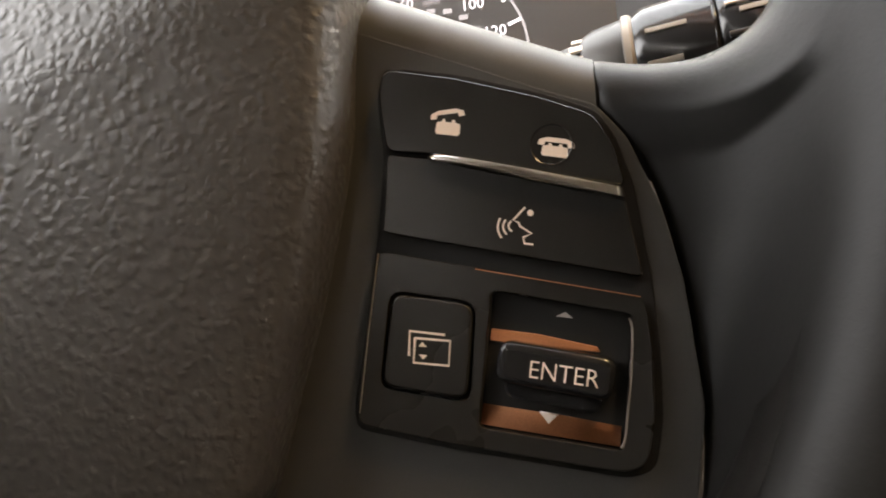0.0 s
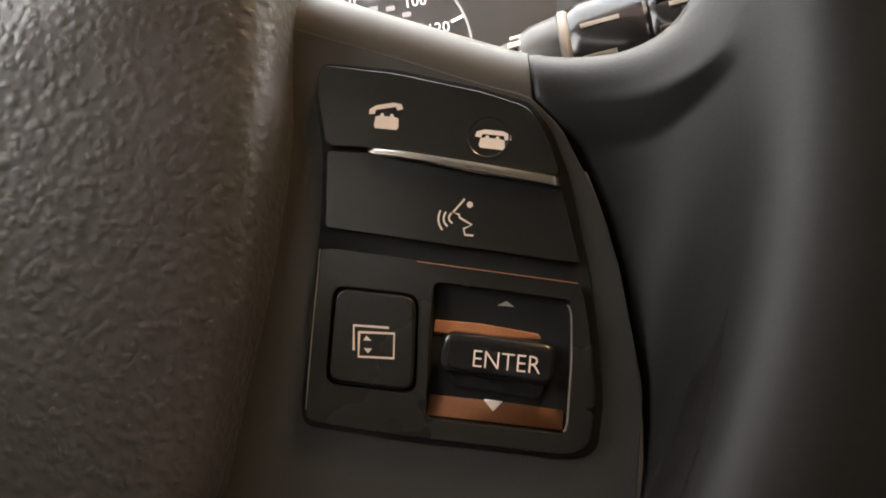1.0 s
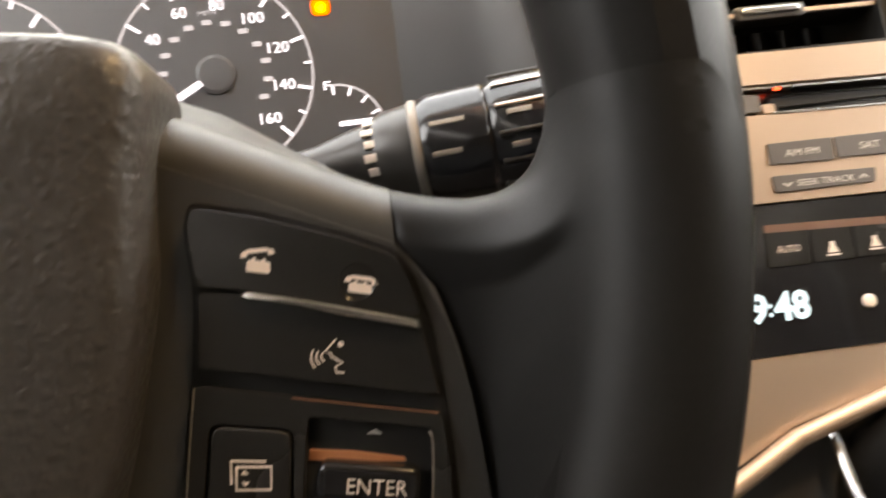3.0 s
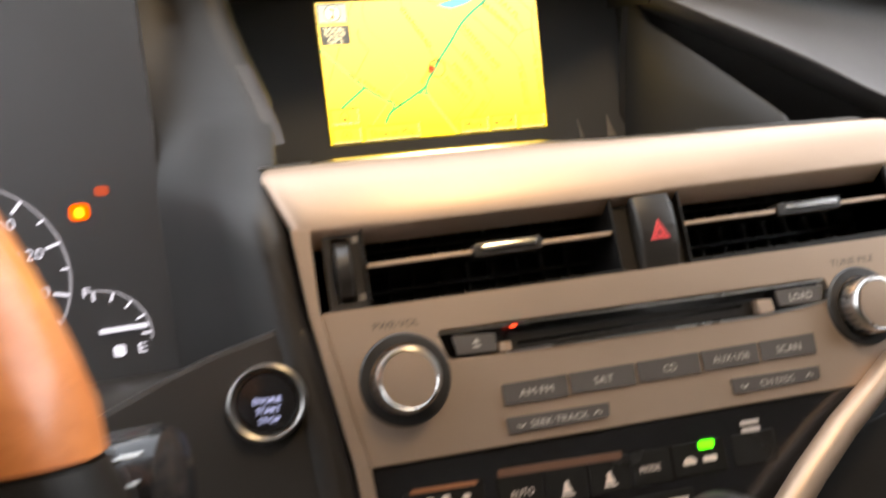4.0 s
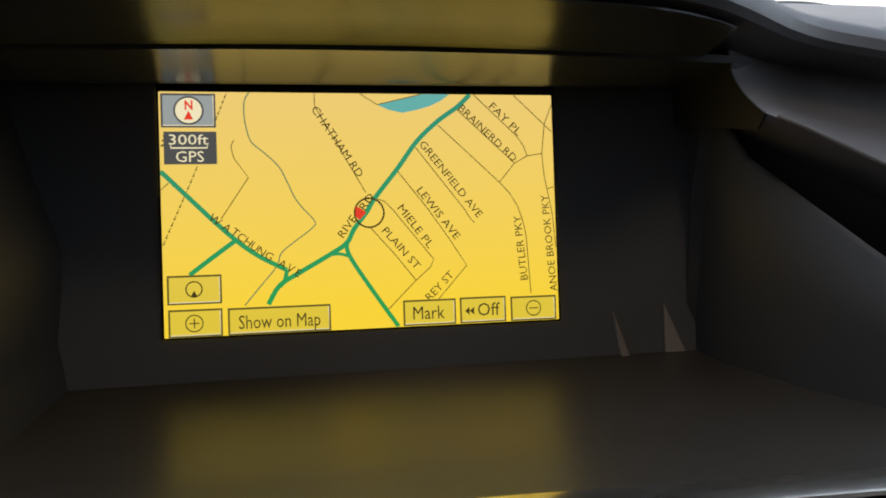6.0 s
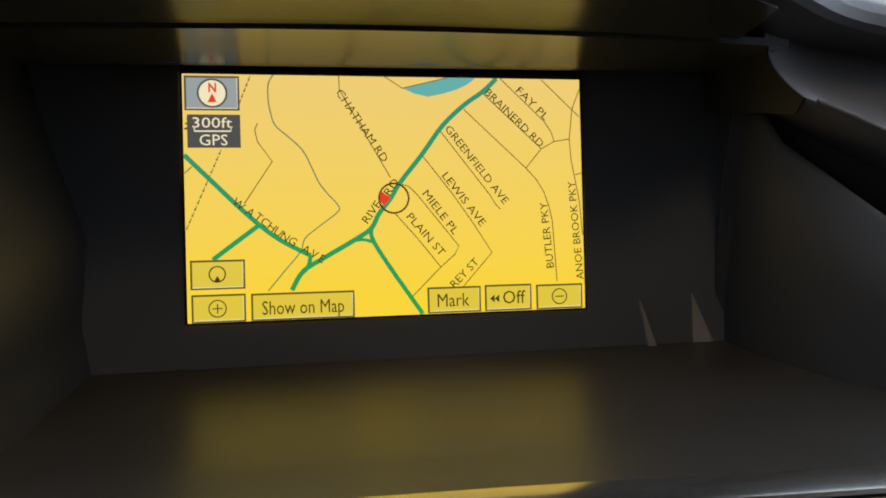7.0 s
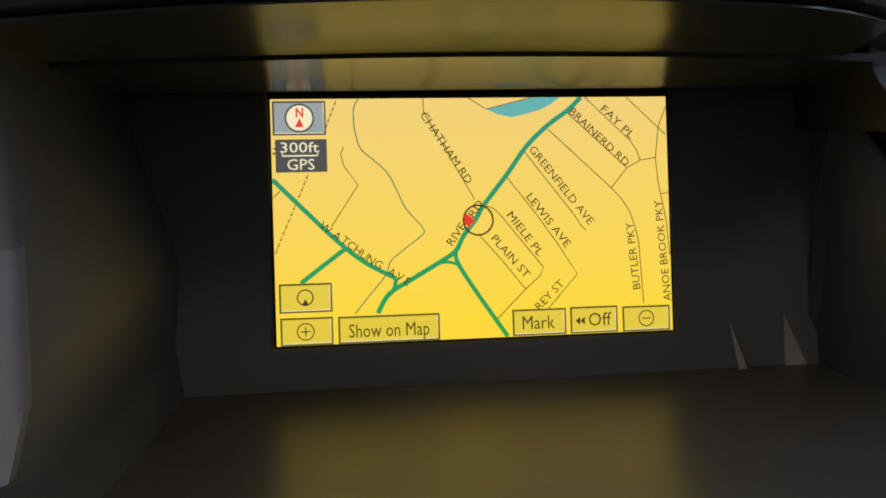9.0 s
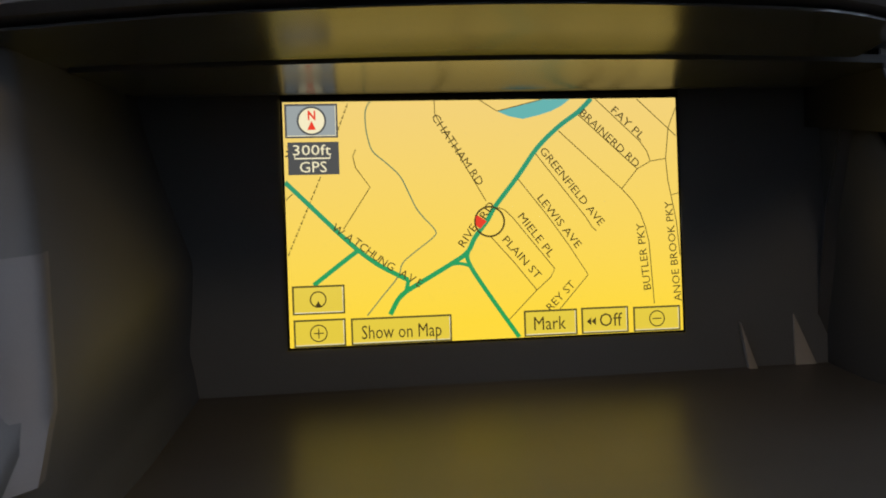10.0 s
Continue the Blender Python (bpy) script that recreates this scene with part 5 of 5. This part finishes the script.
upper_ramp = ramp((-3.0, -5.6), (19.4, -10.8), (18.0, -19.0), (-5.0, -15.0), -3.0, -6.5, VENT_DARK, "black upper ramp")
# lower ramp and ramp edge: the orange reflection is put into their colour
lower_ramp = ramp((-5.4, -18.8), (17.6, -23.6), (16.2, -32.0), (-7.0, -28.0), -3.6, -0.9, COPPER_TONE, "lower ramp with its orange reflection painted in")
part("ramp_edge", slab([(-4.1, -11.6), (4.0, -13.0), (13.8, -15.6), (14.2, -16.6), (4.0, -15.2), (-4.6, -13.8)], -6.0, -1.6, 0.3), COPPER_TONE, carrier, "ramp edge with its orange reflection painted in")
part("bar_base", slab(rounded(6.2, -20.9, 16.8, 8.6, 2.2, -12), -8, -0.6, 0.6), GLOSS_BLACK, carrier, "dark foot of the bar key")
enter = part("enter_bar", slab(rounded(6.6, -19.0, 19.6, 7.2, 2.0, -12), -8, 1.6, 1.5, segments=4), GLOSS_BLACK, carrier, "raised black bar key")
# hair-thin pale and copper lines stand in for highlights on the switch edges
part("bright_edge", ribbon(soft_outline([(18.6, -9.9), (19.8, -12.0), (19.0, -20.0), (17.0, -31.6), (15.6, -32.6)], 1.6)[4:-4], 0.3, -1.0, 0.15), PALE_GREY, carrier, "highlight painted along the rounded pocket edge")
part("bright_edge", ribbon([(-23.9, 3.0), (-26.6, -12.0), (-28.9, -25.6)], 0.16, -0.2, 0.05), PALE_GREY, carrier)
part("bright_edge", ribbon([(-6.0, -1.1), (8.0, -4.4), (21.4, -7.6)], 0.16, -0.2, 0.05), COPPER_TONE, carrier)
part("bright_edge", ribbon([(-20.9, 20.4), (-22.4, 7.4)], 0.16, -0.6, -0.1), PALE_GREY, carrier)
part("bright_edge", ribbon([(20.2, 8.2), (21.9, -3.9)], 0.16, -0.6, -0.1), PALE_GREY, carrier)
word("ENTER", 8.2, -19.6, 1.7, 3.0, LEGEND, enter, turn=-10.5, width=11.4, bold=-0.010)
part("up_mark", slab([(7.2, -10.1), (10.1, -10.6), (8.9, -9.5)], -4.0, -1.4), LEGEND_DIM, carrier)
part("down_mark", slab([(3.4, -26.1), (6.5, -26.7), (4.8, -28.1)], -3.6, -0.6), LEGEND, carrier)
part("page_icon", ribbon([(-18.9, -15.7), (-18.5, -11.3), (-12.1, -12.3)], 0.42, 0.4, 0.5), LEGEND, win)
part("page_icon", ribbon([(-17.6, -12.6), (-11.2, -13.4), (-11.7, -17.7), (-18.1, -16.9), (-17.6, -12.5)], 0.42, 0.4, 0.5), LEGEND, win)
for y, s in ((-13.9, 1), (-15.3, -1)):
    part("page_arrow", slab([(-17.0, y - 0.2), (-15.5, y - 0.4), (-16.3, y - 0.3 + s * 0.85)], 0.4, 0.5), LEGEND, win)


def phone_icon(cx, cy, turn, lifted):
    """A telephone pictogram: body with notches, and its handset on or off the hook."""
    def put(pts):
        a = radians(turn)
        return [(cx + x * math.cos(a) - y * math.sin(a), cy + x * math.sin(a) + y * math.cos(a)) for x, y in pts]
    part("phone_icon", slab(put([(x * 0.96, y if lifted else y * 0.8) for x, y in [(-2.1, -1.9), (2.1, -1.9), (2.4, -1.4), (2.2, 0.2), (1.2, 0.45), (1.1, 0.9), (0.6, 0.9), (0.5, 0.4), (-0.7, 0.4), (-0.8, 0.9), (-1.3, 0.9), (-1.4, 0.45), (-2.3, 0.2), (-2.4, -1.4)]]), 0.2, 0.3), LEGEND, phone_key)
    top = [(x, y - (0 if lifted else 0.45)) for x, y in [(-3.2, 0.8), (-3.0, 1.7), (-1.6, 2.2), (1.6, 2.2), (3.0, 1.7), (3.2, 0.8), (2.1, 0.7), (1.9, 1.4), (-1.9, 1.4), (-2.1, 0.7)]]
    if lifted:
        b = radians(13)
        top = [(x * math.cos(b) - y * math.sin(b) - 0.2, x * math.sin(b) + y * math.cos(b) + 0.5) for x, y in top]
    part("phone_icon", slab(put(top), 0.2, 0.3), LEGEND, phone_key)


phone_icon(-9.2, 25.2, -13, True)
phone_icon(9.4, 18.7, -14, False)
part("touch_ring", turned([(4.0, 0.0), (3.9, 0.32), (3.6, 0.34), (3.3, 0.12)], 8.7, 19.4, 32), BUTTON_BLACK, phone_key)
part("voice_icon", ribbon([(3.5, 9.0), (1.2, 6.9), (2.2, 6.4), (2.3, 5.8), (4.3, 4.3), (2.8, 3.8), (2.9, 2.7), (4.4, 2.4)], 0.34, 0.0, 0.1), LEGEND, voice_key)
part("voice_icon", slab(circle(4.3, 7.9, 0.55, 16), 0.0, 0.1), LEGEND, voice_key)
for r, h in ((0.0, 0.9), (1.0, 1.3), (2.0, 1.75)):
    part("voice_icon", ribbon([(0.35 - r * 0.95 + (0.55 * (k / 3 - 1) ** 2), 5.9 - 0.08 * r + h * (1 - k / 3)) for k in range(7)], 0.32, 0.0, 0.1), LEGEND, voice_key)
